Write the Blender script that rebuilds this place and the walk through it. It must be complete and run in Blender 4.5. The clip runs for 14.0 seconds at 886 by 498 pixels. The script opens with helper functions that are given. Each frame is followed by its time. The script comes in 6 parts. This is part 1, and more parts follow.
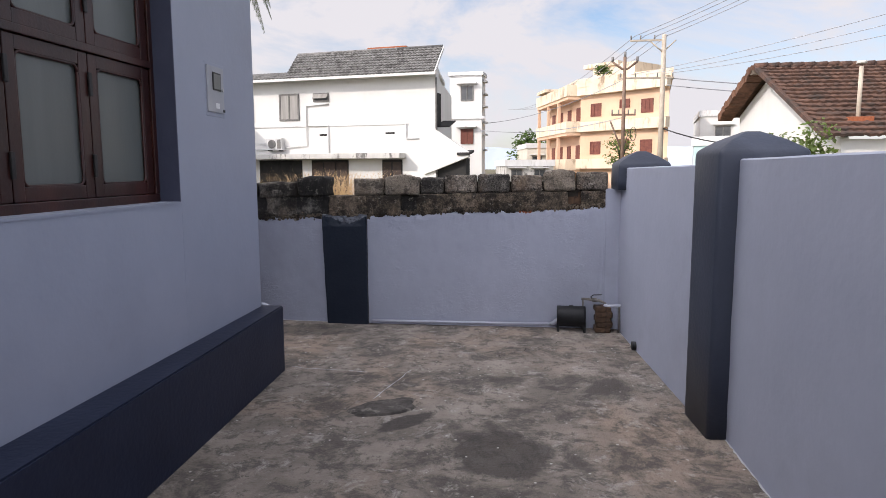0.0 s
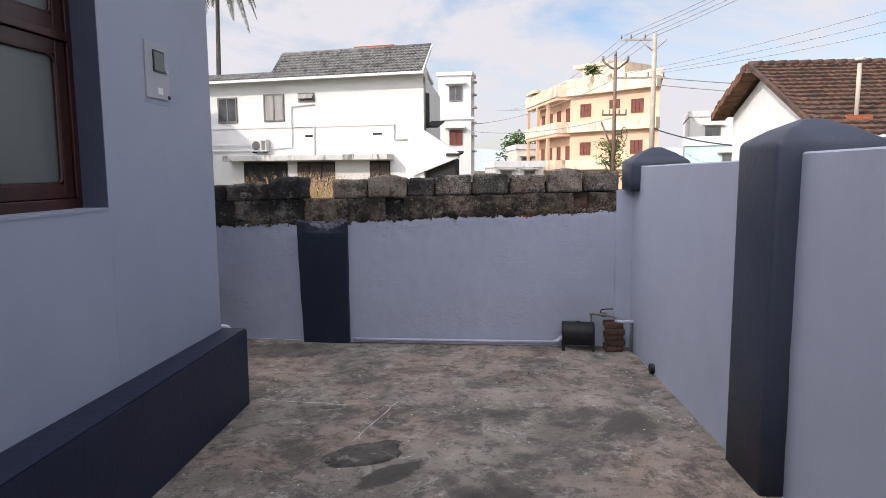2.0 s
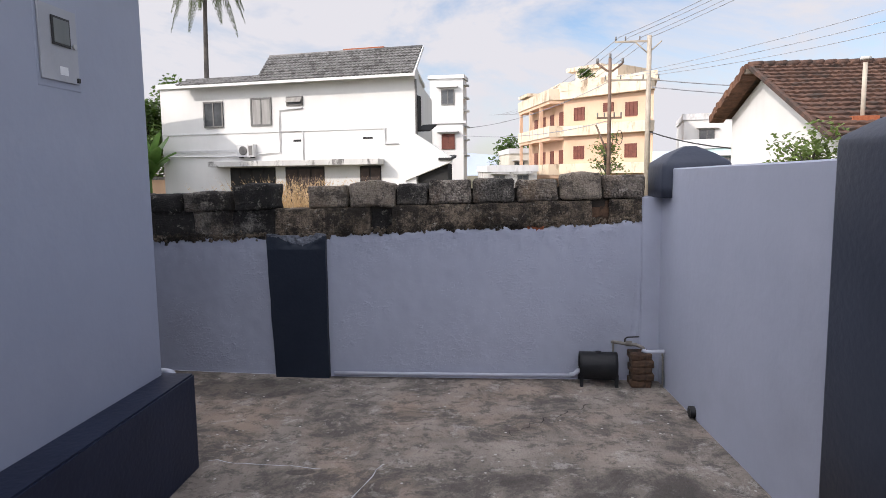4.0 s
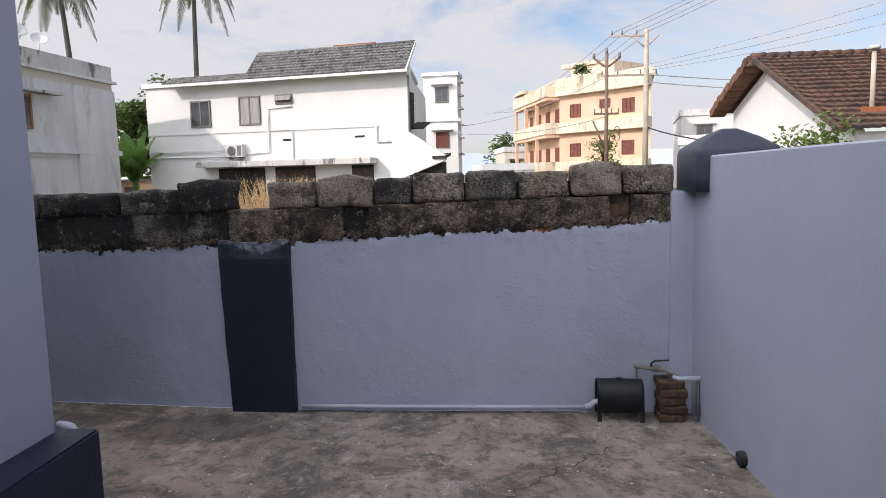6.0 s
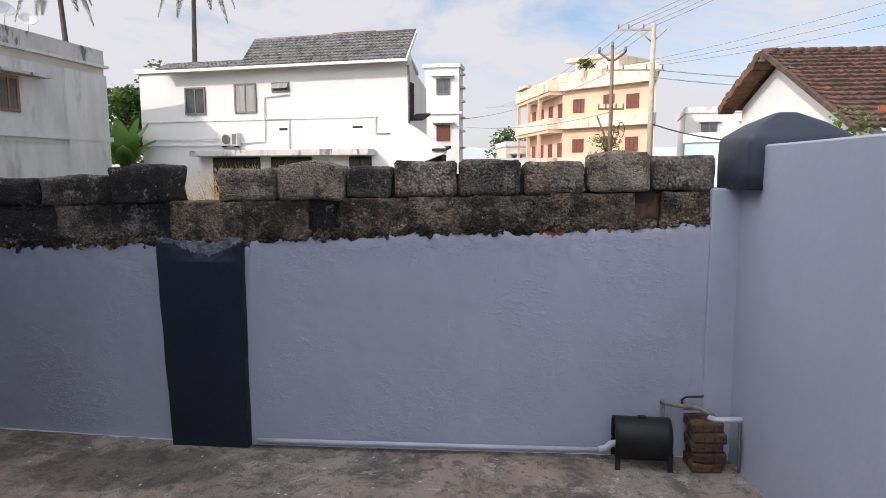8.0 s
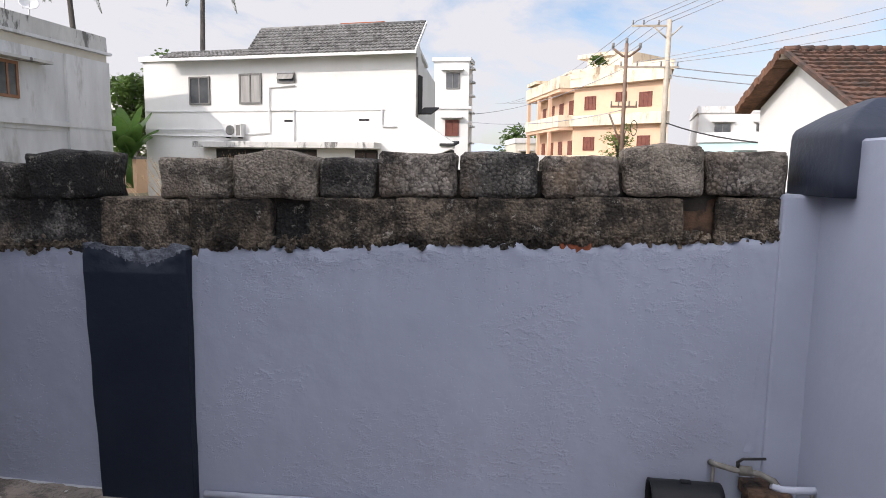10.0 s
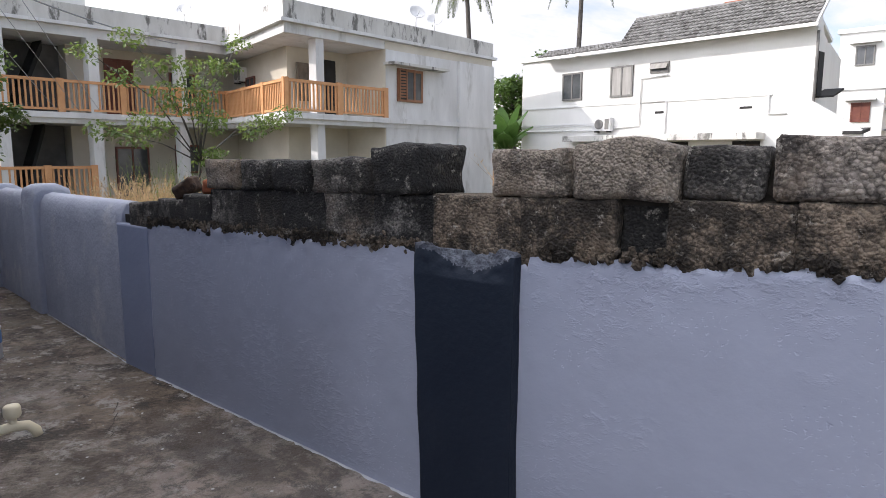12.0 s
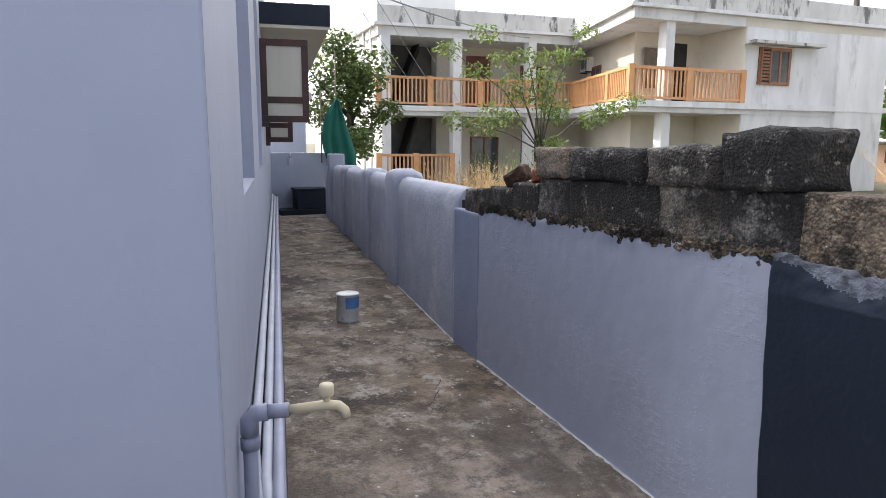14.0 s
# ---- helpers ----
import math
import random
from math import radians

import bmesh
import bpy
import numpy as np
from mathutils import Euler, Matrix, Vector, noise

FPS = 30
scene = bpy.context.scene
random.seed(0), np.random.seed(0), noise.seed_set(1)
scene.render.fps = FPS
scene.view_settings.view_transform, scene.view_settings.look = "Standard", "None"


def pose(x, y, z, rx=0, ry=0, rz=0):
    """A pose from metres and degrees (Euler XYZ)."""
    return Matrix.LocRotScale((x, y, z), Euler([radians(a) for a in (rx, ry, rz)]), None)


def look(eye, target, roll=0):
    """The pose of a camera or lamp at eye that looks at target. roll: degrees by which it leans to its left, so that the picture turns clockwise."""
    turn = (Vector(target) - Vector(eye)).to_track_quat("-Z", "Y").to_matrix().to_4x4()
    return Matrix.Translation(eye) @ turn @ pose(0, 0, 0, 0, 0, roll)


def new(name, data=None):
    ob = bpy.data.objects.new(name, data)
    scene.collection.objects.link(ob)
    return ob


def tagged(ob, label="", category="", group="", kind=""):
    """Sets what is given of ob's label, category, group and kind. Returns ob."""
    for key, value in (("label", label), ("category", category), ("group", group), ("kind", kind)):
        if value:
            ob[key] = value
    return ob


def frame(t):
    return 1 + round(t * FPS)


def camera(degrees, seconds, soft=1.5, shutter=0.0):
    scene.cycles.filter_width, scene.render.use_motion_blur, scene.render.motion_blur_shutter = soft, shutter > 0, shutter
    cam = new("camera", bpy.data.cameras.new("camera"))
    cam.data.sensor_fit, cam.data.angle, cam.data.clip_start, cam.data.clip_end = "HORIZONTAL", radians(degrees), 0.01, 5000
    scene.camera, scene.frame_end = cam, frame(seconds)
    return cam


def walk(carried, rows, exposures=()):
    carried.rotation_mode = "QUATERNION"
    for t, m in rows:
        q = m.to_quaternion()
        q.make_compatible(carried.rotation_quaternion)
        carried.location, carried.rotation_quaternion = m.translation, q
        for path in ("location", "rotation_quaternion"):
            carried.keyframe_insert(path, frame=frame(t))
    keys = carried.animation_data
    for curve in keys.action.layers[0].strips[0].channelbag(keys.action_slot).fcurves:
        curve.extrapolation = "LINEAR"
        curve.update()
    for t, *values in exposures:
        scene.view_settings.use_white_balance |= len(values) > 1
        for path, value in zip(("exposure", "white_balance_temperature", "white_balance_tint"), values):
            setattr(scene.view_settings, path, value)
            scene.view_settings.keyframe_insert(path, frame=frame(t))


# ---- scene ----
cam = camera(68.0, 14.0, 0.8)
PATH = [
    (0, (1.294, -5.662, 1.383), (1.075, -3.689, 1.14), -0.2),
    (0.5, (1.248, -5.534, 1.382), (1.065, -3.556, 1.15), -0.1),
    (1, (1.23, -5.365, 1.365), (1.047, -3.387, 1.134), -0.4),
    (1.5, (1.221, -5.178, 1.366), (1.035, -3.201, 1.133), -0.6),
    (2, (1.213, -5.024, 1.363), (1.027, -3.046, 1.125), -0.4),
    (2.5, (1.185, -4.815, 1.36), (1.002, -2.837, 1.127), -0.3),
    (3, (1.157, -4.641, 1.362), (0.984, -2.662, 1.134), -0.4),
    (5.5, (1.109, -3.69, 1.334), (0.953, -1.709, 1.112), -1.1),
    (6, (1.111, -3.525, 1.319), (0.959, -1.543, 1.094), -1.3),
    (6.5, (1.119, -3.331, 1.315), (0.969, -1.35, 1.085), -1.0),
    (7, (1.127, -3.177, 1.314), (0.977, -1.196, 1.08), -0.5),
    (7.5, (1.122, -3.011, 1.3), (0.971, -1.031, 1.061), -0.3),
    (10, (1.112, -2.264, 1.289), (0.941, -0.288, 1.033), 0.9),
    (10.5, (1.049, -2.033, 1.287), (0.701, -0.081, 1.029), 0.9),
    (11, (0.998, -1.922, 1.279), (0.446, -0.018, 1.015), 0.9),
    (11.5, (0.976, -1.834, 1.273), (0.157, -0.029, 1.003), 0.5),
    (12, (0.981, -1.743, 1.28), (-0.185, -0.143, 0.996), 0.2),
    (12.5, (0.979, -1.686, 1.275), (-0.426, -0.294, 0.975), 0.4),
    (13, (0.927, -1.624, 1.268), (-0.605, -0.377, 0.953), 0.6),
    (13.5, (0.852, -1.563, 1.278), (-0.819, -0.511, 0.959), 0.6),
    (14, (0.79, -1.541, 1.271), (-0.998, -0.702, 0.952), 0.3),
]
walk(cam, [(t, look(eye, target, roll)) for t, eye, target, roll in PATH],
     [(0, 0.71, 6550, 16.5), (3, 0.70, 6450, 15.5), (6.5, 0.59, 6420, 15.5), (10, 0.74, 6450, 15), (11, 0.62, 6350, 15), (12.5, 1.34, 6330, 14), (14, 1.59, 6480, 13)])

# ---- world and light ----
world = bpy.data.worlds.new("sky")
scene.world = world
world.use_nodes = True
wn, wl = world.node_tree.nodes, world.node_tree.links
wn.clear()
SUN_TO = Vector((-0.75, -0.66, 0.60)).normalized()
sky = wn.new("ShaderNodeTexSky")
sky.sky_type, sky.sun_disc = "NISHITA", False
sky.sun_elevation = math.asin(SUN_TO.z)
sky.sun_rotation = math.atan2(SUN_TO.x, SUN_TO.y)
sky.air_density, sky.dust_density, sky.ozone_density = 1.0, 1.2, 1.5
wtc = wn.new("ShaderNodeTexCoord")
wmap = wn.new("ShaderNodeMapping")
wmap.inputs["Scale"].default_value = (1.0, 1.0, 2.6)
wmap.inputs["Location"].default_value = (0.35, 0.1, 0.0)
cloud = wn.new("ShaderNodeTexNoise")
cloud.inputs["Scale"].default_value = 2.3
cloud.inputs["Detail"].default_value = 9
cloud.inputs["Roughness"].default_value = 0.62
cloud.inputs["Distortion"].default_value = 0.35
cramp = wn.new("ShaderNodeValToRGB")
cramp.color_ramp.elements[0].position, cramp.color_ramp.elements[1].position = 0.365, 0.53
cmix = wn.new("ShaderNodeMix")
cmix.data_type = "RGBA"
glow = wn.new("ShaderNodeVectorMath")
glow.operation = "DOT_PRODUCT"
glow.inputs[1].default_value = SUN_TO
grange = wn.new("ShaderNodeMapRange")
grange.interpolation_type = "SMOOTHSTEP"
grange.inputs["From Min"].default_value, grange.inputs["From Max"].default_value = 0.05, 0.95
grange.inputs["To Min"].default_value, grange.inputs["To Max"].default_value = 5.0, 22.0
gcol = wn.new("ShaderNodeVectorMath")
gcol.operation = "SCALE"
gcol.inputs[0].default_value = (0.98, 0.99, 1.02)
wbg = wn.new("ShaderNodeBackground")
wbg.inputs["Strength"].default_value = 0.10
wout = wn.new("ShaderNodeOutputWorld")
wl.new(wtc.outputs["Generated"], wmap.inputs["Vector"])
wl.new(wmap.outputs[0], cloud.inputs["Vector"])
drift = wn.new("ShaderNodeVectorMath")
drift.operation = "DOT_PRODUCT"
drift.inputs[1].default_value = (-0.068, 0.025, 0.0)
bank = wn.new("ShaderNodeMath")
wl.new(wtc.outputs["Generated"], drift.inputs[0])
wl.new(drift.outputs["Value"], bank.inputs[0])
wl.new(cloud.outputs["Fac"], bank.inputs[1])
wl.new(bank.outputs[0], cramp.inputs["Fac"])
wl.new(cramp.outputs[0], cmix.inputs[0])
wl.new(sky.outputs[0], cmix.inputs[6])
wl.new(wtc.outputs["Generated"], glow.inputs[0])
wl.new(glow.outputs["Value"], grange.inputs["Value"])
wl.new(grange.outputs[0], gcol.inputs["Scale"])
wl.new(gcol.outputs[0], cmix.inputs[7])
wl.new(cmix.outputs[2], wbg.inputs["Color"])
wl.new(wbg.outputs[0], wout.inputs["Surface"])

sun_data = bpy.data.lights.new("sun", "SUN")
sun_data.energy, sun_data.angle, sun_data.color = 1.9, radians(0.6), (1.0, 0.93, 0.82)
sun = new("sun", sun_data)
sun.matrix_world = look(SUN_TO * 60, (0, 0, 0))


# ---- materials ----
def surf(name, a, b, scale=3.0, rough=0.75, bump=0.2, fine=60.0, c=None, cscale=0.8, cut=(0.5, 0.62), metal=0.0, rnd=0.0, dist=0.01, streak=1.0, spec=0.4):
    """Two-tone surface: broad mottling a-b, optional stains c, fine relief."""
    m = bpy.data.materials.new(name)
    m.use_nodes = True
    n, l = m.node_tree.nodes, m.node_tree.links
    p = n["Principled BSDF"]
    p.inputs["Roughness"].default_value = rough
    p.inputs["Metallic"].default_value = metal
    p.inputs["Specular IOR Level"].default_value = spec
    tc = n.new("ShaderNodeTexCoord")
    mp = n.new("ShaderNodeMapping")
    mp.inputs["Scale"].default_value = (1, 1, streak)
    l.new(tc.outputs["Object"], mp.inputs["Vector"])
    n1 = n.new("ShaderNodeTexNoise")
    n1.inputs["Scale"].default_value, n1.inputs["Detail"].default_value, n1.inputs["Roughness"].default_value = scale, 6, 0.62
    l.new(mp.outputs[0], n1.inputs["Vector"])
    r1 = n.new("ShaderNodeValToRGB")
    r1.color_ramp.elements[0].position, r1.color_ramp.elements[1].position = 0.36, 0.66
    r1.color_ramp.elements[0].color, r1.color_ramp.elements[1].color = (*a, 1), (*b, 1)
    l.new(n1.outputs["Fac"], r1.inputs["Fac"])
    col = r1.outputs[0]
    if c:
        n2 = n.new("ShaderNodeTexNoise")
        n2.inputs["Scale"].default_value, n2.inputs["Detail"].default_value, n2.inputs["Roughness"].default_value = cscale, 8, 0.68
        l.new(mp.outputs[0], n2.inputs["Vector"])
        r2 = n.new("ShaderNodeValToRGB")
        r2.color_ramp.elements[0].position, r2.color_ramp.elements[1].position = cut
        l.new(n2.outputs["Fac"], r2.inputs["Fac"])
        mx = n.new("ShaderNodeMix")
        mx.data_type = "RGBA"
        l.new(r2.outputs[0], mx.inputs[0])
        l.new(col, mx.inputs[6])
        mx.inputs[7].default_value = (*c, 1)
        col = mx.outputs[2]
    if rnd:
        oi = n.new("ShaderNodeObjectInfo")
        mr = n.new("ShaderNodeMapRange")
        mr.inputs["To Min"].default_value, mr.inputs["To Max"].default_value = 1 - rnd, 1 + rnd
        l.new(oi.outputs["Random"], mr.inputs["Value"])
        hs = n.new("ShaderNodeHueSaturation")
        l.new(mr.outputs[0], hs.inputs["Value"])
        l.new(col, hs.inputs["Color"])
        col = hs.outputs[0]
    l.new(col, p.inputs["Base Color"])
    if bump:
        n3 = n.new("ShaderNodeTexNoise")
        n3.inputs["Scale"].default_value, n3.inputs["Detail"].default_value = fine, 5
        l.new(tc.outputs["Object"], n3.inputs["Vector"])
        ad = n.new("ShaderNodeMath")
        ad.operation = "MULTIPLY_ADD"
        ad.inputs[1].default_value = 0.8
        l.new(n1.outputs["Fac"], ad.inputs[0])
        l.new(n3.outputs["Fac"], ad.inputs[2])
        bp = n.new("ShaderNodeBump")
        bp.inputs["Strength"].default_value, bp.inputs["Distance"].default_value = bump, dist
        l.new(ad.outputs[0], bp.inputs["Height"])
        l.new(bp.outputs[0], p.inputs["Normal"])
    return m


PAINT = surf("grey_blue_paint", (0.322, 0.346, 0.425), (0.356, 0.38, 0.462), 1.6, 0.6, 0.16, 22, c=(0.30, 0.318, 0.385), cscale=0.9, cut=(0.52, 0.75), dist=0.010)


def trowelled(m, gain, pits):
    """Adds trowel ridges and small pits, thick in some places and thin in others."""
    n, l = m.node_tree.nodes, m.node_tree.links
    p = n["Principled BSDF"]
    ge = n.new("ShaderNodeNewGeometry")

    def noise(scale, detail, rough, stretch, lo, hi):
        mp = n.new("ShaderNodeMapping")
        mp.inputs["Scale"].default_value = stretch
        l.new(ge.outputs["Position"], mp.inputs["Vector"])
        t = n.new("ShaderNodeTexNoise")
        t.inputs["Scale"].default_value, t.inputs["Detail"].default_value, t.inputs["Roughness"].default_value = scale, detail, rough
        l.new(mp.outputs[0], t.inputs["Vector"])
        r = n.new("ShaderNodeMapRange")
        r.interpolation_type = "SMOOTHSTEP"
        r.inputs["From Min"].default_value, r.inputs["From Max"].default_value = lo, hi
        l.new(t.outputs["Fac"], r.inputs["Value"])
        return r.outputs[0]

    def times(a, b):
        k = n.new("ShaderNodeMath")
        k.operation = "MULTIPLY"
        l.new(a, k.inputs[0])
        if isinstance(b, float):
            k.inputs[1].default_value = b
        else:
            l.new(b, k.inputs[1])
        return k.outputs[0]

    ridge = times(noise(30, 5, 0.66, (0.9, 0.9, 1.35), 0.46, 0.74), noise(2.6, 3, 0.5, (1, 1, 1), 0.44, 0.62))
    pit = times(noise(75, 2, 0.5, (1, 1, 1.3), 0.63, 0.72), noise(3.7, 3, 0.5, (1, 1, 0.8), 0.46, 0.60))
    h = n.new("ShaderNodeMath")
    h.operation = "SUBTRACT"
    l.new(ridge, h.inputs[0])
    l.new(times(pit, pits), h.inputs[1])
    old = p.inputs["Normal"].links[0].from_socket
    bp = n.new("ShaderNodeBump")
    bp.inputs["Strength"].default_value, bp.inputs["Distance"].default_value = gain, 0.007
    l.new(h.outputs[0], bp.inputs["Height"])
    l.new(old, bp.inputs["Normal"])
    l.new(bp.outputs[0], p.inputs["Normal"])


SMOOTH = PAINT.copy()
SMOOTH.name = "smooth_wall_paint"
trowelled(PAINT, 0.50, 1.1)
WORNPAINT = surf("chalky_worn_paint", (0.30, 0.32, 0.385), (0.37, 0.39, 0.455), 3.5, 0.75, 0.5, 30, c=(0.44, 0.45, 0.47), cscale=2.6, cut=(0.54, 0.66), dist=0.012)
PAINT_MID = surf("mid_blue_paint", (0.225, 0.255, 0.35), (0.255, 0.285, 0.38), 2, 0.6, 0.25, 35)
NAVY = surf("navy_paint", (0.0095, 0.0145, 0.026), (0.0145, 0.021, 0.034), 2.5, 0.55, 0.25, 45, c=(0.021, 0.026, 0.045), cscale=1.4, cut=(0.58, 0.8), spec=0.25)
PLINTH = surf("plinth_navy_paint", (0.009, 0.014, 0.035), (0.015, 0.022, 0.049), 2.5, 0.5, 0.2, 40, c=(0.021, 0.028, 0.055), cscale=1.4, cut=(0.55, 0.8), spec=0.35)
# the same navy paint, lightened for sky sheen on the right-hand pillars
NAVY_LIT = surf("navy_paint_lit", (0.022, 0.029, 0.049), (0.031, 0.039, 0.062), 2.5, 0.5, 0.2, 40, c=(0.038, 0.046, 0.07), cscale=1.4, cut=(0.55, 0.8), spec=0.5)


def worn_concrete():
    """Yard concrete: grey-brown ground tone, sharp dark mould stains, pale scuffs and grit."""
    m = surf("yard_concrete", (0.165, 0.142, 0.121), (0.30, 0.262, 0.226), 3.2, 0.86, 0.8, 70, dist=0.014)
    n, l = m.node_tree.nodes, m.node_tree.links
    p = n["Principled BSDF"]
    tc = [k for k in n if k.bl_idname == "ShaderNodeTexCoord"][0]
    col = p.inputs["Base Color"].links[0].from_socket
    for scale, rough, cut, colour, dx, strength in ((0.75, 0.6, (0.50, 0.64), (0.31, 0.235, 0.18), 31.0, 0.75), (2.6, 0.76, (0.49, 0.59), (0.068, 0.060, 0.054), 3.0, 0.8), (9.0, 0.80, (0.51, 0.58), (0.075, 0.067, 0.060), 9.0, 0.75), (22.0, 0.75, (0.60, 0.66), (0.06, 0.052, 0.046), 5.0, 0.8), (6.0, 0.82, (0.55, 0.61), (0.42, 0.395, 0.36), 17.0, 0.6)):
        mp = n.new("ShaderNodeMapping")
        mp.inputs["Location"].default_value = (dx, dx * 0.7, 0)
        l.new(tc.outputs["Object"], mp.inputs["Vector"])
        t = n.new("ShaderNodeTexNoise")
        t.inputs["Scale"].default_value, t.inputs["Detail"].default_value, t.inputs["Roughness"].default_value = scale, 12, rough
        t.inputs["Distortion"].default_value = 0.4
        l.new(mp.outputs[0], t.inputs["Vector"])
        mr = n.new("ShaderNodeMapRange")
        mr.inputs["From Min"].default_value, mr.inputs["From Max"].default_value = cut
        mr.inputs["To Max"].default_value = strength
        l.new(t.outputs["Fac"], mr.inputs["Value"])
        mx = n.new("ShaderNodeMix")
        mx.data_type = "RGBA"
        l.new(mr.outputs[0], mx.inputs[0])
        l.new(col, mx.inputs[6])
        mx.inputs[7].default_value = (*colour, 1)
        col = mx.outputs[2]
    # old mortar stains and darker ellipses along the passage wall, with soft uneven rims
    pos = n.new("ShaderNodeNewGeometry")
    rag = n.new("ShaderNodeTexNoise")
    rag.inputs["Scale"].default_value, rag.inputs["Detail"].default_value, rag.inputs["Roughness"].default_value = 7.0, 8, 0.7
    l.new(pos.outputs["Position"], rag.inputs["Vector"])
    for cx, cy, rx, ry, turn, strength in ((1.24, -2.58, 0.25, 0.27, 0.0, 0.78), (0.70, -2.24, 0.19, 0.075, 0.85, 0.85), (0.21, -1.42, 0.07, 0.03, 0.1, 0.7), (1.25, -1.45, 0.12, 0.06, 0.3, 0.5), (0.60, -1.62, 0.10, 0.06, 0.4, 0.4), (-3.6, -0.12, 0.42, 0.26, 0.2, 0.6), (-1.55, -0.12, 0.55, 0.14, -0.1, 0.65), (-2.35, 0.05, 0.40, 0.10, -0.1, 0.6), (-1.15, -0.95, 0.45, 0.22, 0.3, 0.45), (-4.6, 0.3, 0.5, 0.16, -0.2, 0.6), (-0.45, -0.25, 0.45, 0.20, 0.1, 0.55), (1.7, -1.6, 0.35, 0.25, 0.5, 0.35)):
        mp = n.new("ShaderNodeMapping")
        mp.vector_type = "TEXTURE"
        mp.inputs["Location"].default_value, mp.inputs["Rotation"].default_value, mp.inputs["Scale"].default_value = (cx, cy, 0), (0, 0, turn), (rx, ry, 1)
        l.new(pos.outputs["Position"], mp.inputs["Vector"])
        ln = n.new("ShaderNodeVectorMath")
        ln.operation = "LENGTH"
        l.new(mp.outputs[0], ln.inputs[0])
        ad = n.new("ShaderNodeMath")
        ad.operation = "MULTIPLY_ADD"
        ad.inputs[1].default_value = 1.1
        l.new(rag.outputs["Fac"], ad.inputs[0])
        l.new(ln.outputs["Value"], ad.inputs[2])
        mr = n.new("ShaderNodeMapRange")
        mr.inputs["From Min"].default_value, mr.inputs["From Max"].default_value, mr.inputs["To Max"].default_value = 1.62, 1.42, strength
        l.new(ad.outputs[0], mr.inputs["Value"])
        mx = n.new("ShaderNodeMix")
        mx.data_type = "RGBA"
        l.new(mr.outputs[0], mx.inputs[0])
        l.new(col, mx.inputs[6])
        mx.inputs[7].default_value = (0.048, 0.043, 0.039, 1)
        col = mx.outputs[2]
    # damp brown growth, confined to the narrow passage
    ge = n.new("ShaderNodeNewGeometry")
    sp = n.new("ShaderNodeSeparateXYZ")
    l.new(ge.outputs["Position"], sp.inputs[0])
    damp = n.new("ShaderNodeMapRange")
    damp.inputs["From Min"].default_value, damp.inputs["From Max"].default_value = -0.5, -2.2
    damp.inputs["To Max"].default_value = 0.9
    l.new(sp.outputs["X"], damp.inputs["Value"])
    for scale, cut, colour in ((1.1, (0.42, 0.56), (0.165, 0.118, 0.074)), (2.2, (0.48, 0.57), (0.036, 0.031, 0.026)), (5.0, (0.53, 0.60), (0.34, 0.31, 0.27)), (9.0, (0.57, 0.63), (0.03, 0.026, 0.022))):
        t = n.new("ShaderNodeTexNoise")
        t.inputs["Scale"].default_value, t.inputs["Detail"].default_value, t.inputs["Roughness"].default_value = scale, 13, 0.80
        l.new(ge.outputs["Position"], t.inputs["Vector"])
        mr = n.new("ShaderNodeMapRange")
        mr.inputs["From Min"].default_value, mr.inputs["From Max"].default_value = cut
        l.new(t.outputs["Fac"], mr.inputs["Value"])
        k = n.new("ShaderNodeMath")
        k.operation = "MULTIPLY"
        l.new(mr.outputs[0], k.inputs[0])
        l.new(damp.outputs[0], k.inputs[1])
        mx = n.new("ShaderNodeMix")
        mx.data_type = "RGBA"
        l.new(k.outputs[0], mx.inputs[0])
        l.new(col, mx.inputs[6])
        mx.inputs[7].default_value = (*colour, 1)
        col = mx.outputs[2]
    v = n.new("ShaderNodeTexVoronoi")
    v.inputs["Scale"].default_value = 11
    l.new(tc.outputs["Object"], v.inputs["Vector"])
    mr = n.new("ShaderNodeMapRange")
    mr.inputs["From Min"].default_value, mr.inputs["From Max"].default_value = 0.085, 0.06
    l.new(v.outputs["Distance"], mr.inputs["Value"])
    mx = n.new("ShaderNodeMix")
    mx.data_type = "RGBA"
    l.new(mr.outputs[0], mx.inputs[0])
    l.new(col, mx.inputs[6])
    mx.inputs[7].default_value = (0.48, 0.46, 0.43, 1)
    l.new(mx.outputs[2], p.inputs["Base Color"])
    return m


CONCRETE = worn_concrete()


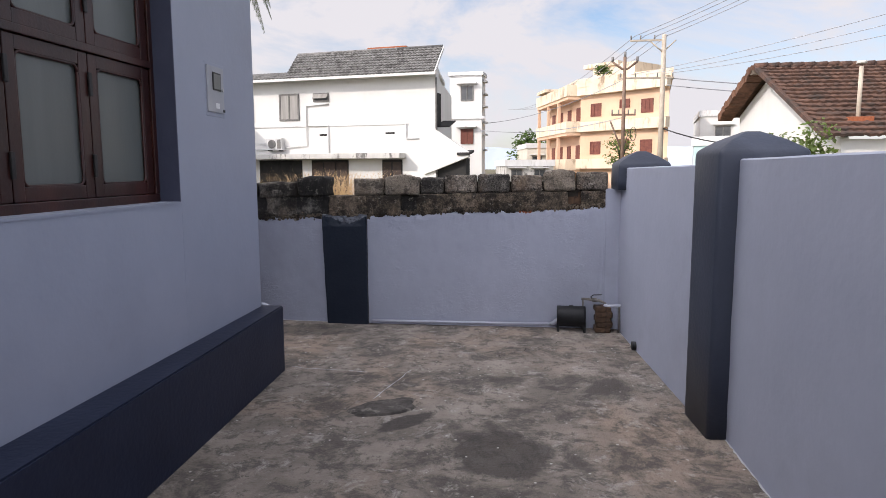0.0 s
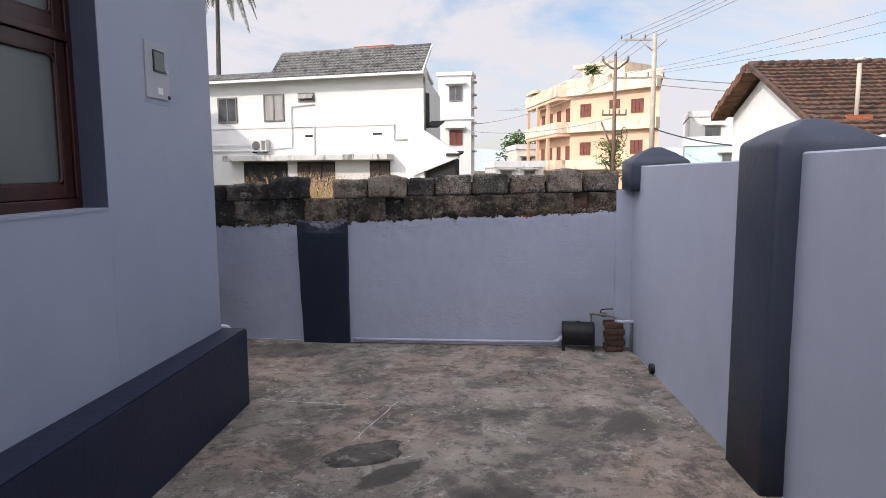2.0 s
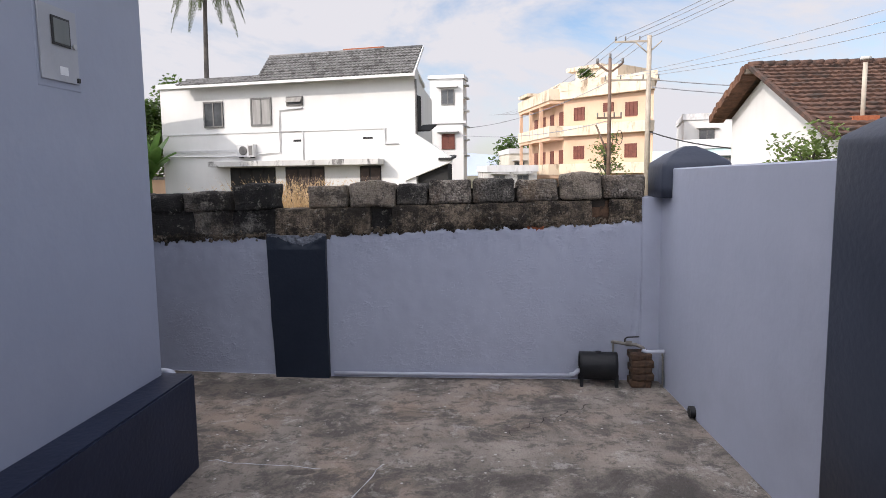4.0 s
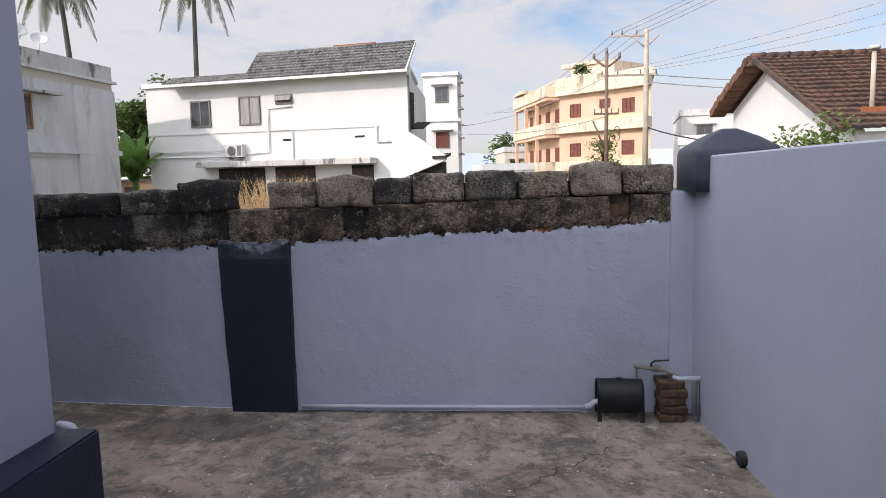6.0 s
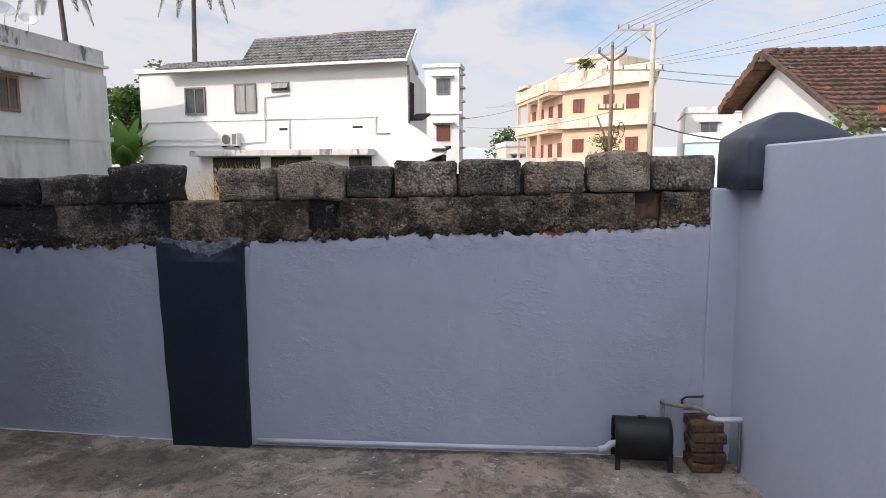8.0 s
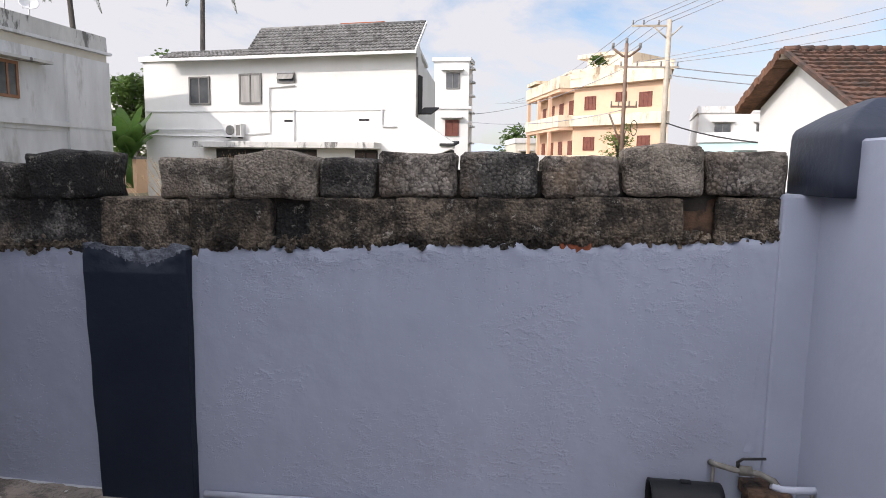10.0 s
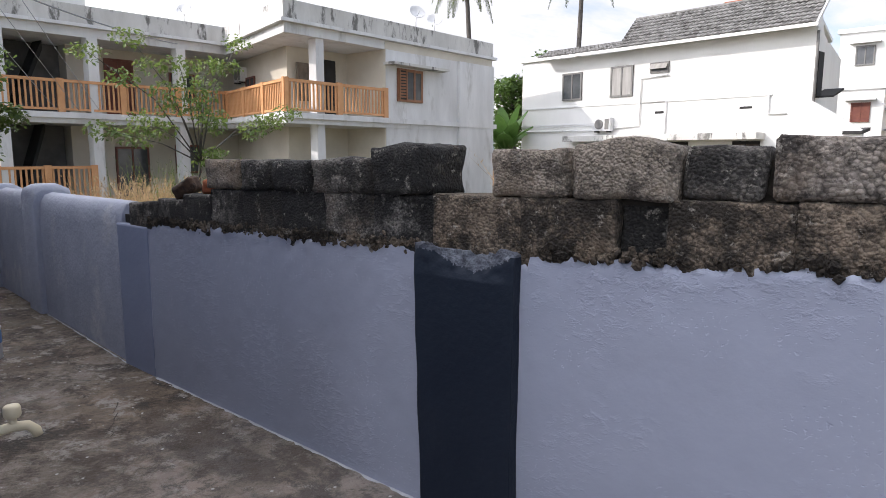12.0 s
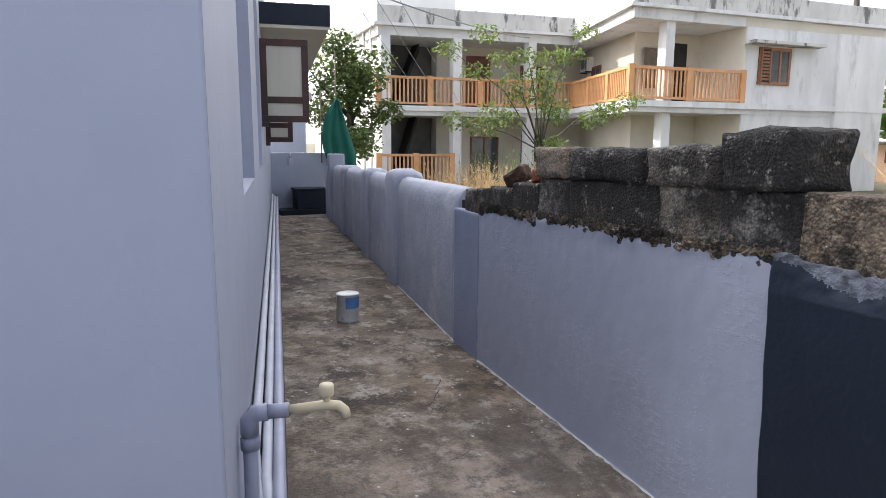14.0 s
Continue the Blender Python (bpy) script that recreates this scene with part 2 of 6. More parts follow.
def pitted_block(name, a, b, black, cut, seed, pebble=0.85, stone=95.0):
    """Coarse cast block: rounded gravel with crevice shade painted between, black mould, brown and pale stains."""
    m = surf(name, a, b, 5.0, 0.95, 0.0, rnd=0.28)
    n, l = m.node_tree.nodes, m.node_tree.links
    p = n["Principled BSDF"]
    ge = n.new("ShaderNodeNewGeometry")
    col = p.inputs["Base Color"].links[0].from_socket

    def ramp(value, lo, hi, top):
        mr = n.new("ShaderNodeMapRange")
        mr.inputs["From Min"].default_value, mr.inputs["From Max"].default_value, mr.inputs["To Max"].default_value = lo, hi, top
        l.new(value, mr.inputs["Value"])
        return mr.outputs[0]

    def blend(col, fac, colour):
        mx = n.new("ShaderNodeMix")
        mx.data_type = "RGBA"
        l.new(fac, mx.inputs[0])
        l.new(col, mx.inputs[6])
        if isinstance(colour, tuple):
            mx.inputs[7].default_value = (*colour, 1)
        else:
            l.new(colour, mx.inputs[7])
        return mx.outputs[2]

    def field(scale, rough, stretch=(1, 1, 1)):
        mp = n.new("ShaderNodeMapping")
        mp.inputs["Scale"].default_value, mp.inputs["Location"].default_value = stretch, (seed * 3.1, seed * 1.3, 0)
        l.new(ge.outputs["Position"], mp.inputs["Vector"])
        t = n.new("ShaderNodeTexNoise")
        t.inputs["Scale"].default_value, t.inputs["Detail"].default_value, t.inputs["Roughness"].default_value = scale, 9, rough
        l.new(mp.outputs[0], t.inputs["Vector"])
        return t.outputs["Fac"]

    # gravel, its cells warped so that no two stones are alike
    warp = n.new("ShaderNodeTexNoise")
    warp.inputs["Scale"].default_value, warp.inputs["Detail"].default_value = 30, 3
    l.new(ge.outputs["Position"], warp.inputs["Vector"])
    wadd = n.new("ShaderNodeVectorMath")
    wadd.operation = "MULTIPLY_ADD"
    wadd.inputs[1].default_value = (0.013, 0.013, 0.013)
    l.new(warp.outputs["Color"], wadd.inputs[0])
    l.new(ge.outputs["Position"], wadd.inputs[2])
    v = n.new("ShaderNodeTexVoronoi")
    v.inputs["Scale"].default_value, v.inputs["Randomness"].default_value = stone, 1.0
    l.new(wadd.outputs[0], v.inputs["Vector"])
    tone = n.new("ShaderNodeSeparateColor")
    l.new(v.outputs["Color"], tone.inputs[0])
    col = blend(col, ramp(tone.outputs[0], 0.30, 0.95, 0.62 * pebble), (a[0] * 0.42, a[1] * 0.42, a[2] * 0.44))
    col = blend(col, ramp(tone.outputs[1], 0.7, 1.0, 0.30 * pebble), (min(0.6, b[0] * 1.2), min(0.57, b[1] * 1.22), min(0.54, b[2] * 1.28)))
    patchy = field(6.0, 0.6)
    # gaps between stones darkened in the colour, as shade in crevices
    worn = n.new("ShaderNodeMath")
    worn.operation = "MULTIPLY"
    l.new(ramp(v.outputs["Distance"], 0.46, 0.74, 0.95 * pebble), worn.inputs[0])
    l.new(ramp(patchy, 0.36, 0.58, 1.0), worn.inputs[1])
    col = blend(col, worn.outputs[0], (black[0] * 1.3, black[1] * 1.3, black[2] * 1.3))
    col = blend(col, ramp(field(3.1, 0.6), 0.52, 0.68, 0.5), (0.20, 0.128, 0.07))
    col = blend(col, ramp(field(3.4, 0.78), cut[0] - 0.05, cut[1] - 0.09, 0.9), black)
    col = blend(col, ramp(field(11, 0.8), 0.52, 0.58, 0.75), (black[0] * 1.5, black[1] * 1.45, black[2] * 1.4))
    col = blend(col, ramp(field(15, 0.62, (1, 1, 0.2)), 0.54, 0.68, 0.6), (black[0] * 1.3, black[1] * 1.3, black[2] * 1.2))
    col = blend(col, ramp(field(19, 0.78), 0.58, 0.64, 0.6), (0.46, 0.42, 0.36))
    l.new(col, p.inputs["Base Color"])
    fine = field(120, 0.7)
    ad = n.new("ShaderNodeMath")
    ad.operation = "MULTIPLY_ADD"
    ad.inputs[1].default_value = -0.45
    l.new(fine, ad.inputs[0])
    l.new(v.outputs["Distance"], ad.inputs[2])
    proud = n.new("ShaderNodeMath")
    proud.operation = "MULTIPLY_ADD"
    proud.inputs[1].default_value = -0.75
    l.new(tone.outputs[2], proud.inputs[0])
    l.new(ad.outputs[0], proud.inputs[2])
    lump = n.new("ShaderNodeMath")
    lump.operation = "MULTIPLY_ADD"
    lump.inputs[1].default_value = -1.3
    l.new(field(22, 0.6), lump.inputs[0])
    l.new(proud.outputs[0], lump.inputs[2])
    bp = n.new("ShaderNodeBump")
    bp.inputs["Strength"].default_value, bp.inputs["Distance"].default_value = 1.0, 0.008
    bp.invert = True
    l.new(lump.outputs[0], bp.inputs["Height"])
    l.new(bp.outputs[0], p.inputs["Normal"])
    return m


CHIPPED = surf("chipped_slate_plaster", (0.035, 0.041, 0.056), (0.15, 0.162, 0.19), 16, 0.8, 1.0, 45, dist=0.02)
PATCH = surf("dark_mortar_patch", (0.040, 0.036, 0.033), (0.105, 0.095, 0.085), 11, 0.9, 0.9, 50, c=(0.19, 0.175, 0.155), cscale=7, cut=(0.54, 0.62))
BLOCK = pitted_block("weathered_block", (0.255, 0.212, 0.165), (0.42, 0.355, 0.28), (0.030, 0.026, 0.022), (0.60, 0.74), 1, 0.55, 110.0)
BLOCK_DARK = pitted_block("blackened_block", (0.12, 0.108, 0.094), (0.27, 0.245, 0.21), (0.015, 0.0138, 0.0125), (0.50, 0.64), 3)
BLOCK_LOW = pitted_block("mossy_block", (0.14, 0.108, 0.078), (0.30, 0.235, 0.17), (0.014, 0.0115, 0.009), (0.50, 0.63), 2, 0.75, 100.0)
BLOCK_BROWN = pitted_block("pebbly_brown_block", (0.195, 0.165, 0.135), (0.38, 0.33, 0.275), (0.024, 0.020, 0.017), (0.56, 0.70), 4, 0.95, 84.0)
BLOCK_BLACK = pitted_block("mould_and_recess_black", (0.12, 0.11, 0.10), (0.30, 0.28, 0.25), (0.012, 0.0115, 0.011), (0.42, 0.56), 5)
MORTAR = surf("dark_mortar", (0.02, 0.017, 0.014), (0.045, 0.038, 0.03), 9, 0.95, 0.6, 60)
RAWBRICK = surf("red_brick", (0.24, 0.07, 0.03), (0.33, 0.11, 0.05), 12, 0.9, 0.6, 60)
BROWN_BRICK = surf("damp_brown_brick", (0.045, 0.026, 0.016), (0.12, 0.068, 0.040), 14, 0.85, 0.8, 60, c=(0.022, 0.016, 0.012), cscale=9, rnd=0.3)
WOOD = surf("dark_polished_wood", (0.022, 0.007, 0.006), (0.055, 0.016, 0.012), 6, 0.34, 0.10, 80, c=(0.13, 0.05, 0.03), cscale=3.5, cut=(0.62, 0.72), streak=0.15)
FROST = surf("frosted_glass", (0.105, 0.115, 0.11), (0.145, 0.156, 0.147), 3, 0.28, 0.05, 90, streak=0.1)
REED = surf("reeded_glass", (0.42, 0.39, 0.33), (0.52, 0.49, 0.42), 3, 0.35, 0.05, 90, streak=0.1)
IRON = surf("dark_iron", (0.012, 0.011, 0.011), (0.02, 0.018, 0.018), 10, 0.5, 0.2, 60)
BLACKPL = surf("black_plastic", (0.010, 0.011, 0.013), (0.02, 0.021, 0.023), 6, 0.5, 0.15, 40, spec=0.25)
WHITEPVC = surf("painted_pipe", (0.36, 0.38, 0.45), (0.44, 0.46, 0.53), 8, 0.45, 0.1, 60)
GREYPVC = surf("grey_pipe", (0.26, 0.28, 0.36), (0.32, 0.34, 0.43), 8, 0.45, 0.1, 60)
CREAM = surf("cream_plastic", (0.62, 0.53, 0.34), (0.68, 0.59, 0.40), 8, 0.4, 0.1, 60)
WHITE = surf("white_wall_paint", (0.63, 0.625, 0.605), (0.70, 0.695, 0.675), 0.5, 0.7, 0.1, 20, c=(0.60, 0.59, 0.57), cscale=0.35, cut=(0.55, 0.8), streak=0.3)
OLDWHITE = surf("weathered_white_wall", (0.555, 0.555, 0.552), (0.665, 0.665, 0.662), 1.4, 0.8, 0.15, 20, c=(0.40, 0.39, 0.37), cscale=1.5, cut=(0.55, 0.70), streak=0.3)
GRIMY = surf("grimy_parapet", (0.46, 0.45, 0.425), (0.58, 0.57, 0.545), 1.8, 0.85, 0.15, 20, c=(0.15, 0.145, 0.135), cscale=2.1, cut=(0.53, 0.61), streak=0.35)
CREAMWALL = surf("cream_wall", (0.52, 0.48, 0.40), (0.60, 0.56, 0.48), 0.8, 0.8, 0.1, 20)
ORANGE = surf("peach_wall", (0.58, 0.395, 0.27), (0.66, 0.46, 0.325), 0.5, 0.8, 0.1, 15, c=(0.48, 0.32, 0.18), cscale=0.6, cut=(0.55, 0.8))
PEACH = surf("pale_peach_band", (0.62, 0.51, 0.38), (0.69, 0.58, 0.44), 0.6, 0.8, 0.1, 15, c=(0.30, 0.225, 0.155), cscale=1.5, cut=(0.52, 0.66), streak=0.3)
REDWOOD = surf("red_brown_shutter", (0.12, 0.035, 0.025), (0.18, 0.06, 0.04), 4, 0.6, 0.1, 30)
RAILWOOD = surf("orange_railing_paint", (0.50, 0.245, 0.105), (0.58, 0.305, 0.14), 3, 0.55, 0.1, 40)
# near-black: painted shade inside openings, also used on dark trim
DARK = surf("shade_and_dark_trim", (0.018, 0.018, 0.018), (0.035, 0.034, 0.033), 2, 0.9, 0.0)
# stands for the shade inside the stairwell, not for a plaster colour
STAIR_SHADE = surf("stairwell_shade", (0.075, 0.074, 0.072), (0.12, 0.118, 0.114), 1.5, 0.9, 0.1, 20)
DARKGLASS = surf("dark_window_glass", (0.05, 0.055, 0.06), (0.09, 0.095, 0.10), 2, 0.12, 0.0)
CURTAIN = surf("curtained_glass", (0.26, 0.25, 0.24), (0.38, 0.37, 0.35), 5, 0.25, 0.0, streak=0.1)
GREYFRAME = surf("grey_window_frame", (0.13, 0.125, 0.12), (0.18, 0.175, 0.165), 4, 0.55, 0.0)
ROOFTILE = surf("grey_roof_tile", (0.10, 0.098, 0.096), (0.21, 0.207, 0.20), 7.0, 0.7, 0.2, 20, c=(0.06, 0.058, 0.055), cscale=2.5)
CLAYTILE = surf("old_clay_tile", (0.055, 0.031, 0.024), (0.13, 0.070, 0.048), 4.5, 0.85, 0.4, 20, c=(0.042, 0.032, 0.027), cscale=1.6, cut=(0.48, 0.64))
CLAYEDGE = surf("clay_tile_edge", (0.075, 0.036, 0.022), (0.17, 0.085, 0.05), 3, 0.85, 0.4, 20)
REVEAL = surf("dark_reveal_paint", (0.045, 0.05, 0.085), (0.06, 0.066, 0.105), 3, 0.6, 0.2, 40)
OLDPIPE = surf("corroded_pipe", (0.13, 0.12, 0.105), (0.24, 0.225, 0.20), 14, 0.7, 0.3, 60)
BROWNDOOR = surf("dark_brown_shutter", (0.035, 0.022, 0.018), (0.06, 0.04, 0.032), 4, 0.6, 0.1, 30)
SHUTTERWOOD = surf("brown_varnished_wood", (0.20, 0.085, 0.04), (0.28, 0.13, 0.065), 4, 0.55, 0.1, 30)
SPLASH = surf("paint_splash", (0.38, 0.39, 0.42), (0.48, 0.49, 0.52), 12, 0.7, 0.3, 60)
TIMBER = surf("grey_timber", (0.10, 0.08, 0.06), (0.18, 0.15, 0.12), 4, 0.85, 0.2, 30)
POLECON = surf("concrete_pole", (0.36, 0.31, 0.25), (0.44, 0.39, 0.32), 3, 0.85, 0.2, 30)
POLEIRON = surf("rusty_pole", (0.13, 0.085, 0.06), (0.20, 0.135, 0.10), 3, 0.7, 0.2, 30)
WIRE = surf("cable", (0.25, 0.26, 0.28), (0.30, 0.31, 0.33), 3, 0.6, 0.0)
BLACKWIRE = surf("black_cable", (0.02, 0.02, 0.02), (0.03, 0.03, 0.03), 3, 0.6, 0.0)
AQUA = surf("aqua_wall", (0.42, 0.58, 0.58), (0.48, 0.64, 0.64), 0.6, 0.8, 0.1, 15)
GREENCLOTH = surf("green_shade_net", (0.004, 0.085, 0.062), (0.01, 0.13, 0.098), 5, 0.8, 0.5, 30, streak=0.2)
SOIL = surf("earth_and_weeds", (0.10, 0.085, 0.05), (0.16, 0.135, 0.08), 0.6, 0.95, 0.5, 8, c=(0.07, 0.085, 0.035), cscale=0.3)
# distance haze is painted into this pale blue
MOUNT = surf("hazy_hills", (0.42, 0.48, 0.56), (0.46, 0.52, 0.60), 0.01, 1.0, 0.0)
STEEL = surf("galvanised_metal", (0.42, 0.42, 0.42), (0.52, 0.52, 0.52), 5, 0.4, 0.1, 30, metal=0.3)
TIN = surf("paint_tin", (0.46, 0.47, 0.48), (0.60, 0.60, 0.60), 9, 0.42, 0.1, 40, c=(0.20, 0.19, 0.18), cscale=7, cut=(0.58, 0.7), metal=0.3)
BLUELABEL = surf("blue_label", (0.07, 0.18, 0.42), (0.12, 0.26, 0.52), 9, 0.5, 0.1, 40)
BARK = surf("palm_bark", (0.06, 0.054, 0.05), (0.10, 0.09, 0.08), 4, 0.9, 0.4, 20)


def leafmat(name, a, b):
    m = surf(name, a, b, 3.0, 0.55, 0.0)
    n, l = m.node_tree.nodes, m.node_tree.links
    p = n["Principled BSDF"]
    tr = n.new("ShaderNodeBsdfTranslucent")
    tr.inputs["Color"].default_value = (*[min(1, v * 1.6) for v in b], 1)
    mx = n.new("ShaderNodeMixShader")
    mx.inputs[0].default_value = 0.3
    out = n["Material Output"]
    l.new(p.outputs[0], mx.inputs[1])
    l.new(tr.outputs[0], mx.inputs[2])
    l.new(mx.outputs[0], out.inputs["Surface"])
    gi = n.new("ShaderNodeNewGeometry")
    base = p.inputs["Base Color"].links[0].from_socket
    mr = n.new("ShaderNodeMapRange")
    mr.inputs["To Min"].default_value, mr.inputs["To Max"].default_value = 0.6, 1.4
    l.new(gi.outputs["Random Per Island"], mr.inputs["Value"])
    hs = n.new("ShaderNodeHueSaturation")
    l.new(mr.outputs[0], hs.inputs["Value"])
    l.new(base, hs.inputs["Color"])
    l.new(hs.outputs[0], p.inputs["Base Color"])
    return m


LEAF = leafmat("tree_leaf", (0.024, 0.055, 0.014), (0.09, 0.145, 0.032))
LEAF_DARK = leafmat("glossy_tree_leaf", (0.022, 0.046, 0.013), (0.095, 0.135, 0.032))
LEAF_LIGHT = leafmat("young_leaf", (0.050, 0.090, 0.022), (0.135, 0.185, 0.045))
PALMLEAF = leafmat("palm_frond", (0.03, 0.05, 0.015), (0.07, 0.09, 0.03))
BANANA = leafmat("banana_leaf", (0.06, 0.14, 0.03), (0.12, 0.22, 0.05))
DRYGRASS = leafmat("dry_grass", (0.34, 0.23, 0.12), (0.50, 0.36, 0.20))


# ---- mesh helpers ----
def bm_box(bm, x0, x1, y0, y1, z0, z1, m=None, bevel=0.0):
    t = bmesh.new()
    vs = [t.verts.new((x, y, z)) for z in (z0, z1) for y in (y0, y1) for x in (x0, x1)]
    for f in ((0, 2, 3, 1), (4, 5, 7, 6), (0, 1, 5, 4), (2, 6, 7, 3), (0, 4, 6, 2), (1, 3, 7, 5)):
        t.faces.new([vs[i] for i in f])
    if bevel:
        bmesh.ops.bevel(t, geom=t.edges[:], offset=bevel, segments=2, affect="EDGES", profile=0.6)
    return merge(bm, t, m)


def merge(bm, t, m=None):
    idx = {}
    for v in t.verts:
        idx[v] = bm.verts.new(m @ v.co if m else v.co)
    for f in t.faces:
        nf = bm.faces.new([idx[v] for v in f.verts])
        nf.smooth = f.smooth
    t.free()
    return bm


def box(x0, x1, y0, y1, z0, z1, m=None, bevel=0.0):
    return bm_box(bmesh.new(), x0, x1, y0, y1, z0, z1, m, bevel)


def tube(bm, pts, r, seg=8, r2=None, cap=True):
    pts = [Vector(p) for p in pts]
    rings = []
    n = len(pts)
    for i, p in enumerate(pts):
        d = (pts[min(i + 1, n - 1)] - pts[max(i - 1, 0)]).normalized()
        a = d.orthogonal().normalized() if i == 0 else (rings[-1][1] - d * rings[-1][1].dot(d)).normalized()
        b = d.cross(a)
        rr = r if r2 is None else r + (r2 - r) * i / max(1, n - 1)
        ring = [bm.verts.new(p + (a * math.cos(k * 2 * math.pi / seg) + b * math.sin(k * 2 * math.pi / seg)) * rr) for k in range(seg)]
        rings.append((ring, a))
    for i in range(n - 1):
        for k in range(seg):
            f = bm.faces.new((rings[i][0][k], rings[i][0][(k + 1) % seg], rings[i + 1][0][(k + 1) % seg], rings[i + 1][0][k]))
            f.smooth = True
    if cap:
        bm.faces.new(list(reversed(rings[0][0])))
        bm.faces.new(rings[-1][0])
    return bm


def prism(poly, z0, z1, bm=None):
    """Upright prism over a plan polygon, given anticlockwise."""
    bm = bm or bmesh.new()
    lo = [bm.verts.new((x, y, z0)) for x, y in poly]
    hi = [bm.verts.new((x, y, z1)) for x, y in poly]
    bm.faces.new(list(reversed(lo)))
    bm.faces.new(hi)
    for i in range(len(poly)):
        j = (i + 1) % len(poly)
        bm.faces.new((lo[i], lo[j], hi[j], hi[i]))
    return bm


def lathe(profile, seg=20, m=None, bm=None):
    bm = bm or bmesh.new()
    rings = [[bm.verts.new((m or Matrix()) @ Vector((r * math.cos(k * 2 * math.pi / seg), r * math.sin(k * 2 * math.pi / seg), z))) for k in range(seg)] for r, z in profile]
    for a, b in zip(rings, rings[1:]):
        for k in range(seg):
            bm.faces.new((a[k], a[(k + 1) % seg], b[(k + 1) % seg], b[k])).smooth = True
    bm.faces.new(list(reversed(rings[0])))
    bm.faces.new(rings[-1])
    return bm


def mesh_of(name, bm, material):
    bmesh.ops.recalc_face_normals(bm, faces=bm.faces[:])
    me = bpy.data.meshes.new(name)
    bm.to_mesh(me)
    bm.free()
    me.materials.append(material)
    return me


def part(name, bm, material, parent=None, label=""):
    ob = new(name, mesh_of(name, bm, material))
    if parent:
        ob.parent = parent
    return tagged(ob, label)


def thing(name, m=None, label="", category="", group="", kind=""):
    ob = new(name)
    if m:
        ob.matrix_basis = m
    return tagged(ob, label, category, group, kind)


def along(p, q, z=0.0):
    """Pose with x along p-q in plan, y to its left."""
    return Matrix.Translation((p[0], p[1], z)) @ Matrix.Rotation(math.atan2(q[1] - p[1], q[0] - p[0]), 4, "Z")


def wob(x, y=0.0, z=0.0, s=1.0):
    return noise.noise(Vector((x * s, y * s, z * s)))


# ---- ground and yard ----
def ground_sheet():
    bm = bmesh.new()
    xs = [-900, -200, -60, -30, -12, 4, 30, 80, 250, 900]
    ys = [-400, -60, -12, 0.6, 12, 30, 60, 120, 300, 1200]
    g = [[bm.verts.new((x, y, -0.35)) for x in xs] for y in ys]
    for j in range(len(ys) - 1):
        for i in range(len(xs) - 1):
            bm.faces.new((g[j][i], g[j][i + 1], g[j + 1][i + 1], g[j + 1][i]))
    tagged(part("ground", bm, SOIL), "rough earth and weeds beyond the walls", "ground", kind="structure")


def yard_floor():
    poly = [(-0.3, -9.0), (2.9, -9.0), (2.5, -4.5), (2.3, 0.15), (-0.4, 0.15), (-3.0, 0.4), (-10.9, 1.75), (-11.3, 0.7), (-0.42, -1.5)]
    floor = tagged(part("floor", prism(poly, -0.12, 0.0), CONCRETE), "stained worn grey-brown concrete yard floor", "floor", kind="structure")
    return floor


ground_sheet()
floor = yard_floor()


def flat_patch(name, cx, cy, rx, ry, rot, mat, label, h=0.006, seed=0):
    bm = bmesh.new()
    n = 40
    top, low = [], []
    for k in range(n):
        a = 2 * math.pi * k / n
        s = 1 + 0.35 * wob(math.cos(a) * 1.4 + seed, math.sin(a) * 1.4, seed) + 0.08 * wob(math.cos(a) * 5 + seed, math.sin(a) * 5, 1)
        x, y = rx * math.cos(a) * s, ry * math.sin(a) * s
        c, d = math.cos(rot), math.sin(rot)
        px, py = cx + x * c - y * d, cy + x * d + y * c
        top.append(bm.verts.new((cx + (px - cx) * 0.93, cy + (py - cy) * 0.93, h)))
        low.append(bm.verts.new((px, py, 0.0005)))
    bm.faces.new(top)
    for k in range(n):
        bm.faces.new((low[k], low[(k + 1) % n], top[(k + 1) % n], top[k]))
    tagged(part(name, bm, mat), label, "floor patch", kind="structure")


flat_patch("floor_patch", 0.55, -2.03, 0.215, 0.115, 0.62, PATCH, "dark mortar patch with a raised rim on the yard floor", 0.012, 3)


def crack(pts, w, mat=None, label="thin dark crack in the concrete floor", name="floor_crack"):
    bm = bmesh.new()
    pts = [Vector(p) for p in pts]
    rows = []
    for i, p in enumerate(pts):
        d = (pts[min(i + 1, len(pts) - 1)] - pts[max(i - 1, 0)]).normalized()
        n = Vector((-d.y, d.x, 0)) * w * (0.35 + 0.65 * abs(math.sin(i * 2.1)))
        rows.append((bm.verts.new(p + n), bm.verts.new(p - n)))
    for a, b in zip(rows, rows[1:]):
        bm.faces.new((a[0], a[1], b[1], b[0]))
    tagged(part(name, bm, mat or MORTAR), label, "crack" if mat is None else "scratch", kind="structure")


def crack_line(p, q, n, amp, seed):
    out = []
    for i in range(n + 1):
        f = i / n
        out.append((p[0] + (q[0] - p[0]) * f + amp * wob(f * 6, seed), p[1] + (q[1] - p[1]) * f + amp * wob(seed, f * 6), 0.0035))
    return out


